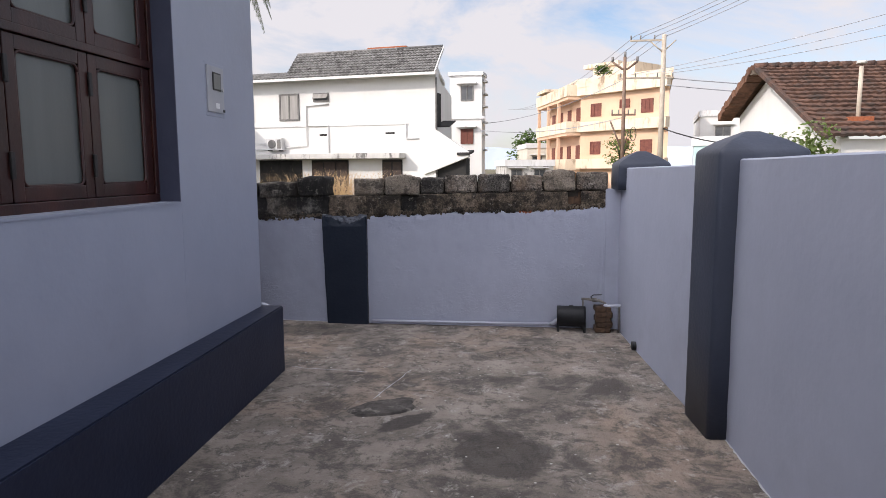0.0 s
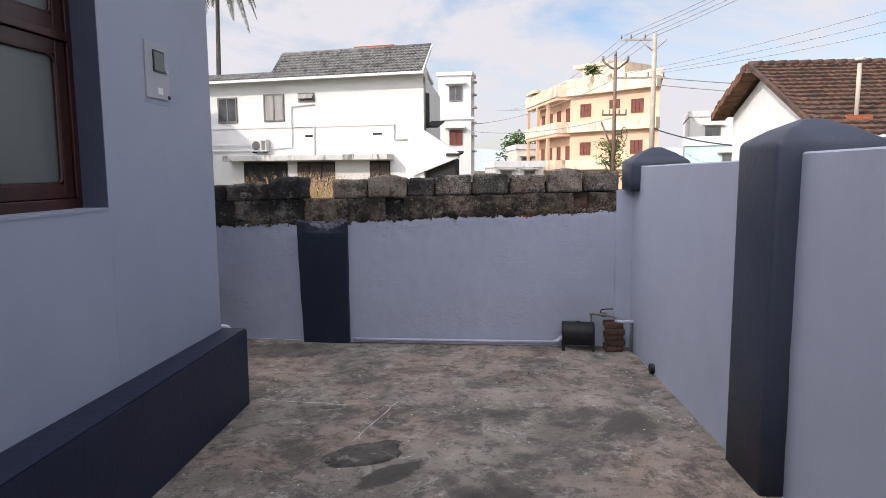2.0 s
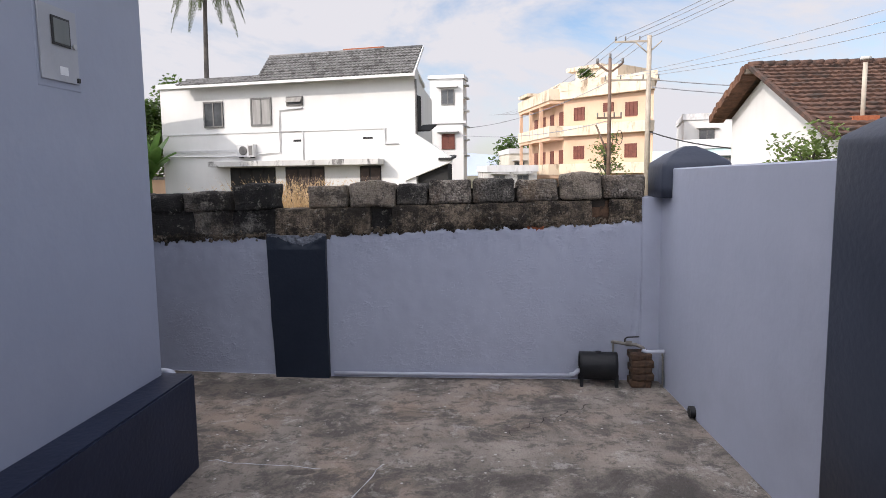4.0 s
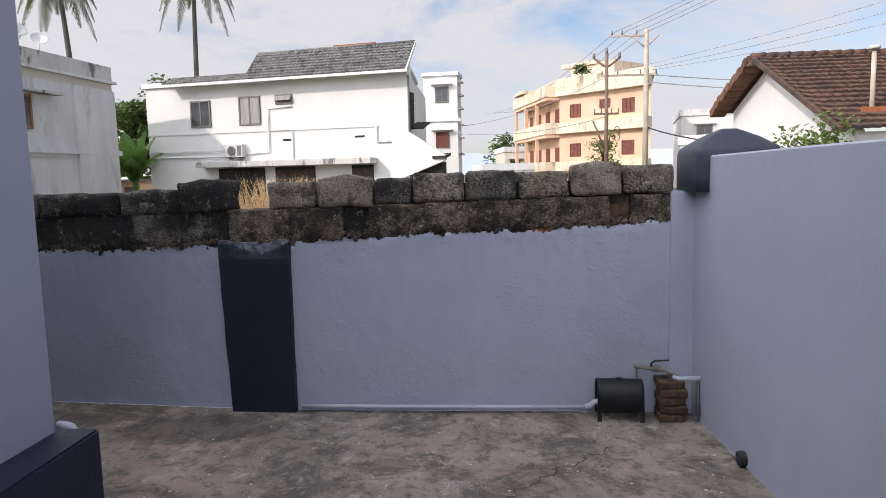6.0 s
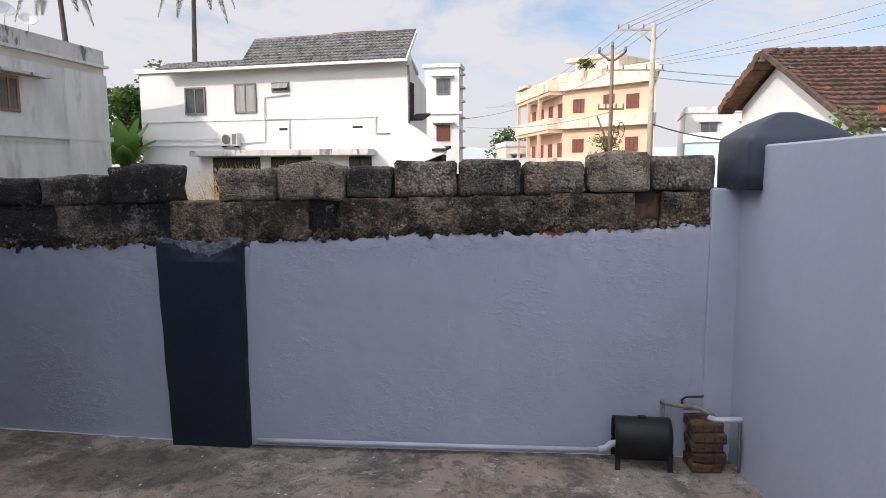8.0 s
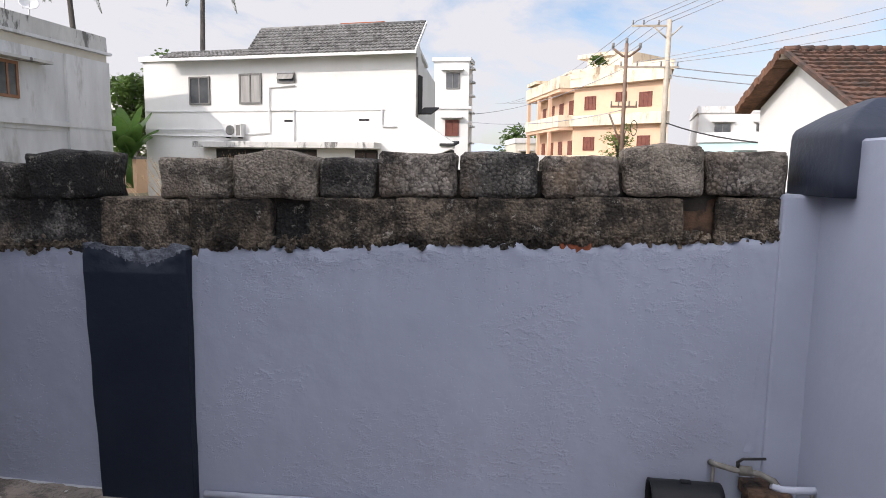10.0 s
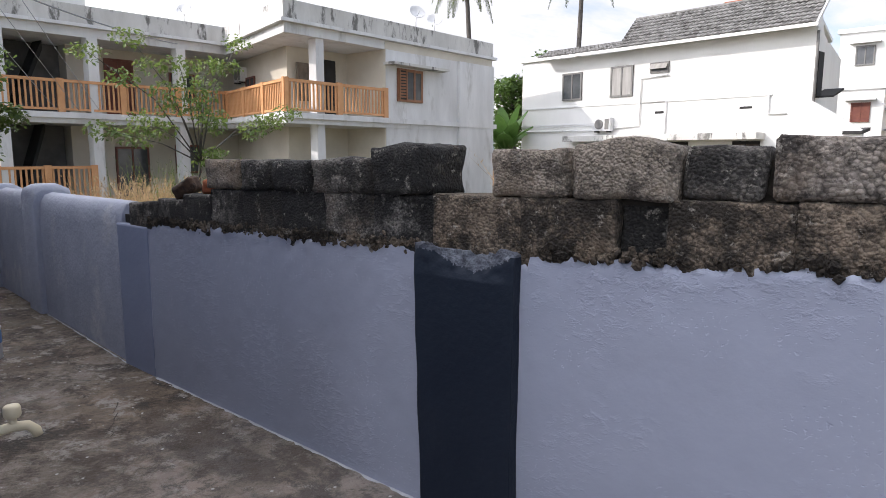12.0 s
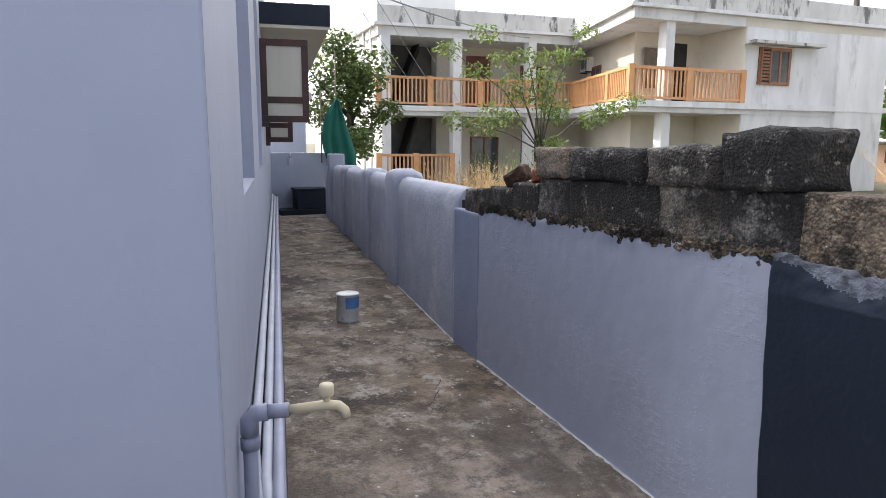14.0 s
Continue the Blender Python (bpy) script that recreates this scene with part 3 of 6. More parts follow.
crack(crack_line((1.67, -0.45, 0), (1.38, -0.72, 0), 14, 0.06, 2.0) + crack_line((1.375, -0.725, 0), (1.15, -0.96, 0), 12, 0.05, 4.0)[1:], 0.0035)
crack(crack_line((1.87, -0.61, 0), (2.21, -0.565, 0), 12, 0.03, 9.0), 0.0022)
crack(crack_line((0.45, -1.90, 0), (0.58, -1.33, 0), 10, 0.012, 3.0), 0.0035, SPLASH, "pale scratch of spilt paint on the floor", "floor_scratch")
crack(crack_line((-0.27, -1.33, 0), (0.30, -1.38, 0), 12, 0.03, 6.0), 0.0035, SPLASH, "pale scratch of spilt paint on the floor", "floor_scratch")
crack(crack_line((-3.3, -0.35, 0), (-2.75, -0.02, 0), 14, 0.08, 8.0), 0.003)
crack(crack_line((-1.9, -0.35, 0), (-2.3, -0.1, 0), 8, 0.05, 7.0), 0.0025)


# ---- yard walls ----
def plaster_sheet(x0, x1, z_top, thick, rag, seed, step=0.02, bottom=-0.02):
    """Rough plaster slab facing -y with a ragged top; z_top is a function of x."""
    bm = bmesh.new()
    nx = max(2, int(round((x1 - x0) / step)))
    nz = 46
    front, back = [], []
    for i in range(nx + 1):
        x = x0 + (x1 - x0) * i / nx
        zt = z_top(x) + rag * (1.3 * wob(x * 4, seed) + 1.2 * abs(wob(x * 9, seed + 3)) + 0.9 * wob(x * 30, seed + 5) + 0.7 * wob(x * 80, seed) - 0.35)
        fr = []
        for k in range(nz + 1):
            z = bottom + (zt - bottom) * k / nz
            near = max(0.0, 1 - (zt - z) / 0.22)
            y = 0.005 * wob(x * 2.5, z * 2.5, seed) + (0.0022 + 0.005 * near) * wob(x * 14, z * 14, seed + 2) + 0.0035 * near * wob(x * 40, z * 40, seed)
            fr.append(bm.verts.new((x, y + (0.006 if zt - z < 0.006 else 0), z)))
        front.append(fr)
        back.append((bm.verts.new((x, thick, zt - 0.004)), bm.verts.new((x, thick, bottom))))
    for i in range(nx):
        for k in range(nz):
            bm.faces.new((front[i][k], front[i + 1][k], front[i + 1][k + 1], front[i][k + 1])).smooth = True
        bm.faces.new((front[i][nz], front[i + 1][nz], back[i + 1][0], back[i][0]))
        bm.faces.new((back[i][0], back[i + 1][0], back[i + 1][1], back[i][1]))
    for i in (0, nx):
        f = [*front[i], back[i][0], back[i][1]]
        bm.faces.new(f if i else list(reversed(f)))
    return bm


def rough_block(w, d, h, seed, amp=0.008, lump=0.0, edge=0.013):
    """A worn masonry block, w x d x h from its lower front left corner."""
    bm = bmesh.new()
    def lines(size, n):
        e = min(0.012, size * 0.2) / size
        return [0.0, e] + [e + (1 - 2 * e) * k / n for k in range(1, n)] + [1 - e, 1.0]

    gu, gv, gt = lines(w, 9), lines(d, 4), lines(h, 6)
    nx, ny, nz = len(gu) - 1, len(gv) - 1, len(gt) - 1
    c = {}

    def vert(i, j, k):
        if (i, j, k) in c:
            return c[i, j, k]
        u, v, t = gu[i], gv[j], gt[k]
        p = Vector((u * w, v * d, t * h))
        e = [min(u, 1 - u) * w, min(v, 1 - v) * d, min(t, 1 - t) * h]
        near = sorted(e)[:2]
        cut = max(0.0, edge - near[1]) * 0.9
        mid = Vector((w / 2, d / 2, h / 2))
        p += (mid - p).normalized() * cut
        q = p + Vector((seed * 3.1, seed * 1.7, seed))
        p += Vector((noise.noise(q * 9), noise.noise(q * 9 + Vector((5, 0, 0))), noise.noise(q * 9 + Vector((0, 7, 0))))) * amp
        p += Vector((noise.noise(q * 30), noise.noise(q * 30 + Vector((5, 0, 0))), noise.noise(q * 30 + Vector((0, 7, 0))))) * amp * 0.4
        if lump and t > 0.5:
            p.z += lump * (t - 0.5) * 2 * max(0, math.sin(u * math.pi)) ** 2
        c[i, j, k] = bm.verts.new(p)
        return c[i, j, k]

    def quad(*ids):
        bm.faces.new([vert(*i) for i in ids]).smooth = True

    for i in range(nx):
        for k in range(nz):
            quad((i, 0, k), (i + 1, 0, k), (i + 1, 0, k + 1), (i, 0, k + 1))
            quad((i, ny, k), (i, ny, k + 1), (i + 1, ny, k + 1), (i + 1, ny, k))
        for j in range(ny):
            quad((i, j, nz), (i + 1, j, nz), (i + 1, j + 1, nz), (i, j + 1, nz))
            quad((i, j, 0), (i, j + 1, 0), (i + 1, j + 1, 0), (i + 1, j, 0))
    for j in range(ny):
        for k in range(nz):
            quad((0, j, k), (0, j, k + 1), (0, j + 1, k + 1), (0, j + 1, k))
            quad((nx, j, k), (nx, j + 1, k), (nx, j + 1, k + 1), (nx, j, k + 1))
    return bm


# back wall, stretch facing the yard
WALL_M = Matrix.Translation((0, 0.055, 0))
wall_back = tagged(part("wall_back", box(-0.40, 2.30, 0.035, 0.13, -0.3, 1.135), MORTAR), "low yard wall of weathered blocks with grey-blue plaster", "wall", kind="structure")
wall_back.matrix_basis = WALL_M


def course_z(x):
    return 1.155 + 0.022 * x if x > 0 else 1.155 + 0.012 * max(x, -1.3) + (0.06 * (x + 1.3) if x < -1.3 else 0)


def laid(parent, name, x0, x1, z0, z1, y0, d, seed, mat, m=None, lump=0.0, tilt=0.0, amp=0.008, edge=0.013, gap=0.006):
    ob = part(name, rough_block(x1 - x0 - gap, d, z1 - z0 - 0.002, seed, amp, lump, edge), mat, parent)
    ob.matrix_basis = (m or Matrix()) @ pose(x0 + gap / 2, y0, z0, 0, tilt, 0)
    return ob


plaster = part("plaster", plaster_sheet(-0.385, 2.10, lambda x: (0.975 if x > 0.02 else 0.93) + 0.037 * max(0, x), 0.04, 0.019, 1.3, 0.009), PAINT, wall_back, "rough grey-blue painted plaster with a ragged top edge")
plaster.matrix_basis = Matrix.Translation((0, -0.025, 0))
LOW = [-0.36, -0.02, 0.284, 0.432, 0.741, 1.029, 1.365, 1.734, 1.852, 2.06]
for i, (a, b) in enumerate(zip(LOW, LOW[1:])):
    # block 2 is set back; its black colour paints the recess shade
    deep = 0.05 if i in (2, 7) else 0.0
    laid(wall_back, "block", a, b, 0.93, course_z((a + b) / 2) - 0.002, -0.02 + deep, 0.16, 10 + i, BROWN_BRICK if i == 7 else (BLOCK_BLACK if i == 2 else BLOCK_LOW), amp=0.006, edge=0.006, gap=-0.004)
TOP = [-0.14, 0.142, 0.461, 0.673, 0.961, 1.246, 1.526, 1.803, 2.079]
TALL = [0.142, 0.150, 0.143, 0.155, 0.152, 0.140, 0.165, 0.148]
for i, (a, b) in enumerate(zip(TOP, TOP[1:])):
    laid(wall_back, "block", a, b, course_z((a + b) / 2) - 0.005, course_z((a + b) / 2) + TALL[i], -0.022 + 0.012 * wob(i * 1.7), 0.17, 30 + i, BLOCK_DARK if i in (2, 4) else (BLOCK if i < 2 or i == 6 else BLOCK_BROWN), lump=0.022 if i == 1 else (0.012 if i == 6 else 0), tilt=(-0.8, 0.9, 0.3, -0.7, -0.4, -0.6, -1.2, -0.8)[i], gap=0.012, edge=0.015, amp=0.010)
part("core", box(-0.115, 2.07, 0.03, 0.13, 1.14, 1.27), MORTAR, wall_back)
chip = part("brick", box(1.32, 1.43, -0.024, 0.05, 0.98, 1.026, bevel=0.006), RAWBRICK, wall_back, "bare red brick showing at the plaster edge")



def seam(parent, x, z0, z1, seed):
    """Uneven ridge of plaster where the wall meets the corner pillar."""
    bm = bmesh.new()
    rows = []
    n = 90
    for i in range(n + 1):
        z = z0 + (z1 - z0) * i / n
        c = x + 0.018 * wob(z * 5, seed) + 0.010 * wob(z * 22, seed) - 0.02 * (1 - i / n)
        h = 0.003 + 0.005 * wob(z * 18, seed + 2) + 0.004 * wob(z * 70, seed)
        w = 0.026 + 0.012 * wob(z * 13, seed + 5) + 0.008 * wob(z * 45, seed + 1)
        rows.append([bm.verts.new((c + dx * w, -0.024 - dy * h, z)) for dx, dy in ((-1.0, -0.6), (-0.5, 0.5), (0.1, 1.0), (0.6, 0.7), (1.0, -0.6))])
    for a, b in zip(rows, rows[1:]):
        for k in range(4):
            bm.faces.new((a[k], a[k + 1], b[k + 1], b[k])).smooth = True
    part("plaster_seam", bm, PAINT, parent, "uneven painted plaster ridge")


seam(wall_back, 2.035, 0.30, 1.03, 4.0)

# back wall, stretch along the passage
P0, P1, P2 = (-0.38, 0.075), (-2.9, 0.29), (-10.5, 1.48)
SEG1 = along(P1, P0)
L1 = math.hypot(P1[0] - P0[0], P1[1] - P0[1])
wall_passage = tagged(part("wall_passage", box(0.0, L1 - 0.02, 0.03, 0.14, -0.3, 0.92), MORTAR), "passage wall of dark weathered blocks over blue plaster", "wall", kind="structure")
wall_passage.matrix_basis = SEG1
part("plaster", plaster_sheet(0.38, L1 + 0.03, lambda u: 0.89 + 0.065 * u / L1, 0.04, 0.010, 4.7, 0.009), PAINT, wall_passage, "grey-blue painted plaster with a ragged top edge").matrix_basis = Matrix.Translation((0, -0.019, 0))
LOWL = [0.16, 0.34, 0.52, 0.80, 1.08, 1.36, 1.66, 1.95, 2.24, 2.54]
for i, (a, b) in enumerate(zip(LOWL, LOWL[1:])):
    zt = 1.0 + 0.115 * min(1, max(0, (a - 0.2) / 0.9)) + 0.028 * max(0, (a - 1.1) / 1.4)
    laid(wall_passage, "block", a, b, 0.85 + 0.05 * a / 2.5, zt, -0.015, 0.17, 50 + i, BLOCK_BLACK if i in (3, 6, 8) else BLOCK_DARK, tilt=-1.2, amp=0.007, edge=0.006, gap=-0.006)
TOPL = [1.045, 1.345, 1.60, 1.87, 2.26, 2.545]
for i, (a, b) in enumerate(zip(TOPL, TOPL[1:])):
    z0 = 1.11 + 0.028 * (a - 1.06) / 1.5
    laid(wall_passage, "block", a, b, z0, z0 + (0.143, 0.138, 0.132, 0.138, 0.172)[i], -0.03 - (0.03 if i == 4 else 0), 0.18 + (0.05 if i == 4 else 0), 70 + i, BLOCK if i == 0 else (BLOCK_BLACK if i in (2, 4) else BLOCK_DARK), lump=0.02 if i == 4 else 0, tilt=(-1, -1.5, -0.8, -1.4, -2.2)[i], amp=0.016 if i == 4 else 0.011, edge=0.017, gap=0.012)
part("core", box(1.10, 2.40, 0.05, 0.12, 1.0, 1.19), MORTAR, wall_passage)
stone = part("stone", rough_block(0.14, 0.10, 0.09, 91, 0.014), BROWN_BRICK, wall_passage)
stone.matrix_basis = pose(0.66, 0.02, 1.02, 12, -24, 20)
stone = part("stone", rough_block(0.12, 0.10, 0.07, 95, 0.012), RAWBRICK, wall_passage, "loose red tile fragment")
stone.matrix_basis = pose(0.86, 0.05, 1.085, 0, 10, 30)


def pilaster(name, w, depth, h, mat, m, label, ragged=False, flare=0.0):
    bm = bmesh.new()
    nz, nx = (220, 96) if ragged else (60, 30)
    rows = []
    for k in range(nz + 1):
        f = k / nz
        row = []
        for i in range(nx + 1):
            u = i / nx
            x = -w / 2 + w * u
            x += 0.006 * wob(f * 4, 3 + round(u)) * (1 if i in (0, nx) else 0.4) - flare * f * (1 - u)
            z = h * f + (0.030 * wob(u * 5, 7.7) + 0.014 * wob(u * 15, 2) - 0.02 * math.sin(u * math.pi) if (k == nz and ragged) else 0)
            y = -depth + 0.004 * wob(x * 6, z * 6, 2)
            if ragged and f > 0.9:
                y += (0.045 * math.sin(max(0.0, min(1.0, u * 1.25 - 0.2)) * math.pi) + 0.012) * (f - 0.9) * 10 * (0.8 + 0.5 * wob(x * 25, z * 25))
            row.append(bm.verts.new((x, y, z)))
        rows.append([bm.verts.new((row[0].co.x, 0.03, row[0].co.z)), *row, bm.verts.new((w / 2, 0.03, row[-1].co.z))])
    for a, b in zip(rows, rows[1:]):
        for i in range(len(a) - 1):
            fc = bm.faces.new((a[i], a[i + 1], b[i + 1], b[i]))
            fc.smooth = 0 < i < len(a) - 2
            u, z = i / nx, a[i].co.z / h
            fc.material_index = int(ragged and z > 0.985 - 0.055 * math.sin(max(0, min(1, u * 1.3 - 0.25)) * math.pi) + 0.014 * wob(u * 9, 3) + 0.008 * wob(u * 34, z * 30) + 0.005 * wob(u * 90, z * 80))
    bm.faces.new(rows[-1]).material_index = int(ragged)
    ob = tagged(part(name, bm, mat), label, "pillar", kind="structure")
    ob.data.materials.append(CHIPPED)
    ob.matrix_basis = m
    return ob


pilaster("pillar_1", 0.372, 0.060, 0.975, NAVY, pose(-0.197, 0.055, 0, 0, 0, -2), "navy painted wall pillar with broken ragged top", True, 0.034)
pilaster("pillar_2", 0.39, 0.02, 0.87, PAINT_MID, SEG1 @ pose(0.19, 0.0, 0), "mid-blue painted flat pillar in the passage wall")

# low round-topped passage wall
SEG2 = along(P2, P1)
L2 = math.hypot(P2[0] - P1[0], P2[1] - P1[1])


def round_wall():
    bm = bmesh.new()
    prof = [(0.0, 0.0), (0.0, 0.82), (0.012, 0.91), (0.045, 0.965), (0.10, 0.985), (0.155, 0.965), (0.19, 0.91), (0.20, 0.82), (0.20, 0.0)]
    rows = []
    n = 60
    for i in range(n + 1):
        u = L2 * i / n
        h = 0.92 + 0.09 * (u / L2) + 0.008 * wob(u * 2, 4)
        rows.append([bm.verts.new((u, y + 0.006 * wob(u * 1.5, z * 3), z * h - (0.3 if z == 0 else 0))) for y, z in prof])
    for a, b in zip(rows, rows[1:]):
        for k in range(len(prof) - 1):
            bm.faces.new((a[k], b[k], b[k + 1], a[k + 1])).smooth = True
    bm.faces.new(rows[0])
    bm.faces.new(list(reversed(rows[-1])))
    ob = tagged(part("wall_low", bm, WORNPAINT), "low pale-blue painted boundary wall with rounded top", "wall", kind="structure")
    ob.matrix_basis = SEG2
    return ob


wall_low = round_wall()


def round_pillar(u, w, h):
    bm = bmesh.new()
    prof = [(-0.045, -0.02), (-0.045, h - 0.08), (-0.03, h - 0.03), (0.03, h), (0.17, h), (0.23, h - 0.03), (0.245, h - 0.08), (0.245, 0)]
    rows = [[bm.verts.new((x, y * s + 0.1 * (1 - s), z if z < h - 0.1 else z - dz)) for y, z in prof] for x, s, dz in ((-w / 2, 0.93, 0.05), (-w / 2 + 0.03, 1, 0.012), (0, 1, 0), (w / 2 - 0.03, 1, 0.012), (w / 2, 0.93, 0.05))]
    for a, b in zip(rows, rows[1:]):
        for k in range(len(prof) - 1):
            bm.faces.new((a[k], b[k], b[k + 1], a[k + 1])).smooth = True
    bm.faces.new(rows[0])
    bm.faces.new(list(reversed(rows[-1])))
    ob = part("pillar", bm, WORNPAINT, wall_low, "rounded painted pillar of the low wall")
    ob.matrix_basis = pose(u, 0, 0)


for u, w, h in ((L2 - 1.95, 0.36, 1.04), (L2 - 3.45, 0.34, 0.99), (L2 - 5.3, 0.34, 0.96)):
    round_pillar(u, w, h)
post = part("post", box(L2 - 6.9, L2 - 6.62, -0.05, 0.2, 0.0, 1.09, bevel=0.02), PAINT, wall_low)

# right-hand yard wall, in two stretches
def right_wall(name, p, q, h0, rise):
    bm = bmesh.new()
    n = math.dist(p, q)
    nx, nz = max(10, int(n * 14)), 20
    rows = []
    for i in range(nx + 1):
        u = n * i / nx
        h = h0 + rise * u + 0.005 * wob(u * 1.2, 9)
        row = [bm.verts.new((u, 0.004 * wob(u * 1.6, k * 0.4, 3) + 0.002 * wob(u * 9, k, 1), -0.02 + (h - 0.008 + 0.02) * k / nz)) for k in range(nz + 1)]
        row += [bm.verts.new((u, 0.012, h)), bm.verts.new((u, 0.14, h)), bm.verts.new((u, 0.15, -0.3))]
        rows.append(row)
    for a, b in zip(rows, rows[1:]):
        for k in range(len(a) - 1):
            bm.faces.new((a[k], b[k], b[k + 1], a[k + 1])).smooth = k < nz - 1
    bm.faces.new(rows[0])
    bm.faces.new(list(reversed(rows[-1])))
    ob = tagged(part(name, bm, SMOOTH), "smooth grey-blue painted boundary wall", "wall", kind="structure")
    ob.matrix_basis = along(p, q)
    return ob


right_wall("wall_right", (2.165, 0.12), (2.305, -2.1), 1.383, 0.008)
right_wall("wall_right_near", (2.372, -2.1), (2.40, -9.2), 1.425, 0.004)


def capped_pillar(name, w, d, z0, zs, zt, m, label, mat=NAVY_LIT):
    """Square pillar with a rounded hipped cap."""
    bm = bmesh.new()
    levels = [(1.0, z0), (1.0, z0 + (zs - z0) * 0.33), (1.0, z0 + (zs - z0) * 0.66), (1.0, zs - 0.03), (0.99, zs - 0.012), (0.95, zs + 0.004), (0.60, zs + 0.55 * (zt - zs)), (0.24, zt - 0.008), (0.16, zt)]
    rings = []
    for s, z in levels:
        pts = []
        r = 0.055
        for cx, cy, a0 in ((1, 1, 0), (-1, 1, 90), (-1, -1, 180), (1, -1, 270)):
            for k in range(4):
                a = radians(a0 + 30 * k)
                x = (cx * (0.5 - r) + r * math.cos(a)) * w * s
                y = (cy * (0.5 - r) + r * math.sin(a)) * d * s
                pts.append(bm.verts.new((x + 0.004 * wob(z * 5, x * 9), y + 0.004 * wob(z * 5, y * 9, 4), z)))
        rings.append(pts)
    n = len(rings[0])
    for a, b in zip(rings, rings[1:]):
        for k in range(n):
            bm.faces.new((a[k], a[(k + 1) % n], b[(k + 1) % n], b[k])).smooth = True
    bm.faces.new(rings[-1])
    bm.faces.new(list(reversed(rings[0])))
    ob = tagged(part(name, bm, mat), label, "pillar", kind="structure")
    ob.matrix_basis = m
    return ob


capped_pillar("pillar_3", 0.44, 0.375, -0.02, 1.47, 1.565, pose(2.485, -2.11, 0, 0, 0, 3.5), "navy painted gate pillar with rounded hipped cap")
capped_pillar("pillar_4", 0.42, 0.32, 1.205, 1.42, 1.52, pose(2.325, 0.0, 0, 0, 0, 3), "navy painted hipped cap on the corner pillar")
corner_post = tagged(part("pillar_5", box(2.05, 2.30, 0.016, 0.24, -0.02, 1.207, bevel=0.010), SMOOTH), "pale grey painted corner pillar below the cap", "pillar", kind="structure")

# ---- own house ----
HX, HY = -0.425, -1.42
HP, HQ = (HX, HY), (-11.4, 0.72)
WY0, WY1, WZ0, WZ1 = -4.35, -2.43, 1.215, 2.75


def own_house():
    house = thing("own_house", None, "grey-blue painted house beside the yard", "house", kind="structure")
    w = 0.23
    bm = bmesh.new()
    bm_box(bm, HX - w, HX, WY1, HY, 0.0, 3.75, bevel=0.006)
    bm_box(bm, HX - w, HX, -9.5, WY0, 0.0, 3.75)
    bm_box(bm, HX - w, HX - 0.0005, WY0, WY1, 0.0, WZ0)
    bm_box(bm, HX - w, HX - 0.0005, WY0, WY1, WZ1, 3.75)
    part("wall_front", bm, SMOOTH, house, "smooth grey-blue painted house wall")
    M = along(HP, HQ)
    rl = math.hypot(HQ[0] - HP[0], HQ[1] - HP[1])
    bm = bmesh.new()
    # rear wall in stretches round two window recesses
    def strip(u0, u1, z0, z1):
        bm_box(bm, u0, u1, 0.0, w, z0, z1, M)
    strip(0.004, 1.12, 0, 3.75)
    for a, b, c in ((1.12, 2.3, 3.3), (3.3, 4.3, rl)):
        strip(a, b, 0, 1.09)
        strip(a, b, 2.6, 3.75)
        strip(b, c, 0, 3.75)
    part("wall_rear", bm, SMOOTH, house, "smooth grey-blue painted rear wall")
    for a, b in ((1.12, 2.3), (3.3, 4.3)):
        part("recess_panel", box(a, b, 0.09, 0.12, 1.09, 2.6, M), SMOOTH, house, "blank recessed window panel")
    part("roof", prism([(HX, -9.5), (HX, HY), (-11.4, 0.72), (-11.4, -9.5)], 3.45, 3.55), CONCRETE, house)
    part("wall_side", box(-11.4, -11.2, -9.5, 0.6, 0.0, 3.75), SMOOTH, house)
    part("wall_end", box(-11.2, HX - 0.001, -9.7, -9.5, 0.0, 3.75), SMOOTH, house)
    bm = prism([(-0.13, -9.5), (-0.285, -1.385), (HX - 0.05, -1.385), (HX - 0.05, -9.5)], -0.02, 0.456)
    bmesh.ops.bevel(bm, geom=[e for e in bm.edges], offset=0.008, segments=2, affect="EDGES")
    part("plinth", bm, PLINTH, house, "navy painted plinth ledge")
    part("plinth_rear", box(0.02, rl, -0.112, 0.02, -0.02, 0.33, M, 0.006), NAVY, house, "navy painted plinth ledge")
    return M, rl


REAR, REAR_L = own_house()


def splash_line(p, q, seed, w=0.018):
    """Thin uneven line of spilt wall paint along a wall foot."""
    p, q = Vector((*p, 0.003)), Vector((*q, 0.003))
    n = int((q - p).length / 0.03)
    d = (q - p).normalized()
    s = Vector((-d.y, d.x, 0))
    bm = bmesh.new()
    prev = None
    for i in range(n + 1):
        c = p.lerp(q, i / n)
        a = w * (0.75 + 0.9 * wob(i * 0.31, seed) + 0.7 * wob(i * 0.9, seed + 2))
        row = (bm.verts.new(c), bm.verts.new(c - s * max(0.001, a)))
        if prev:
            bm.faces.new((prev[0], row[0], row[1], prev[1]))
        prev = row
    tagged(part("paint_line", bm, SPLASH), "thin line of spilt pale paint along the wall foot", "paint line", kind="structure")


splash_line((-2.5, 0.238), (-0.39, 0.058), 1.0)
splash_line((0.0, 0.03), (2.05, 0.03), 3.0, 0.010)
splash_line((2.175, -0.05), (2.30, -1.9), 5.0, 0.004)
splash_line((2.373, -2.31), (2.385, -5.5), 6.0, 0.010)
splash_line((-5.0, 0.615), (-2.9, 0.275), 8.0, 0.012)

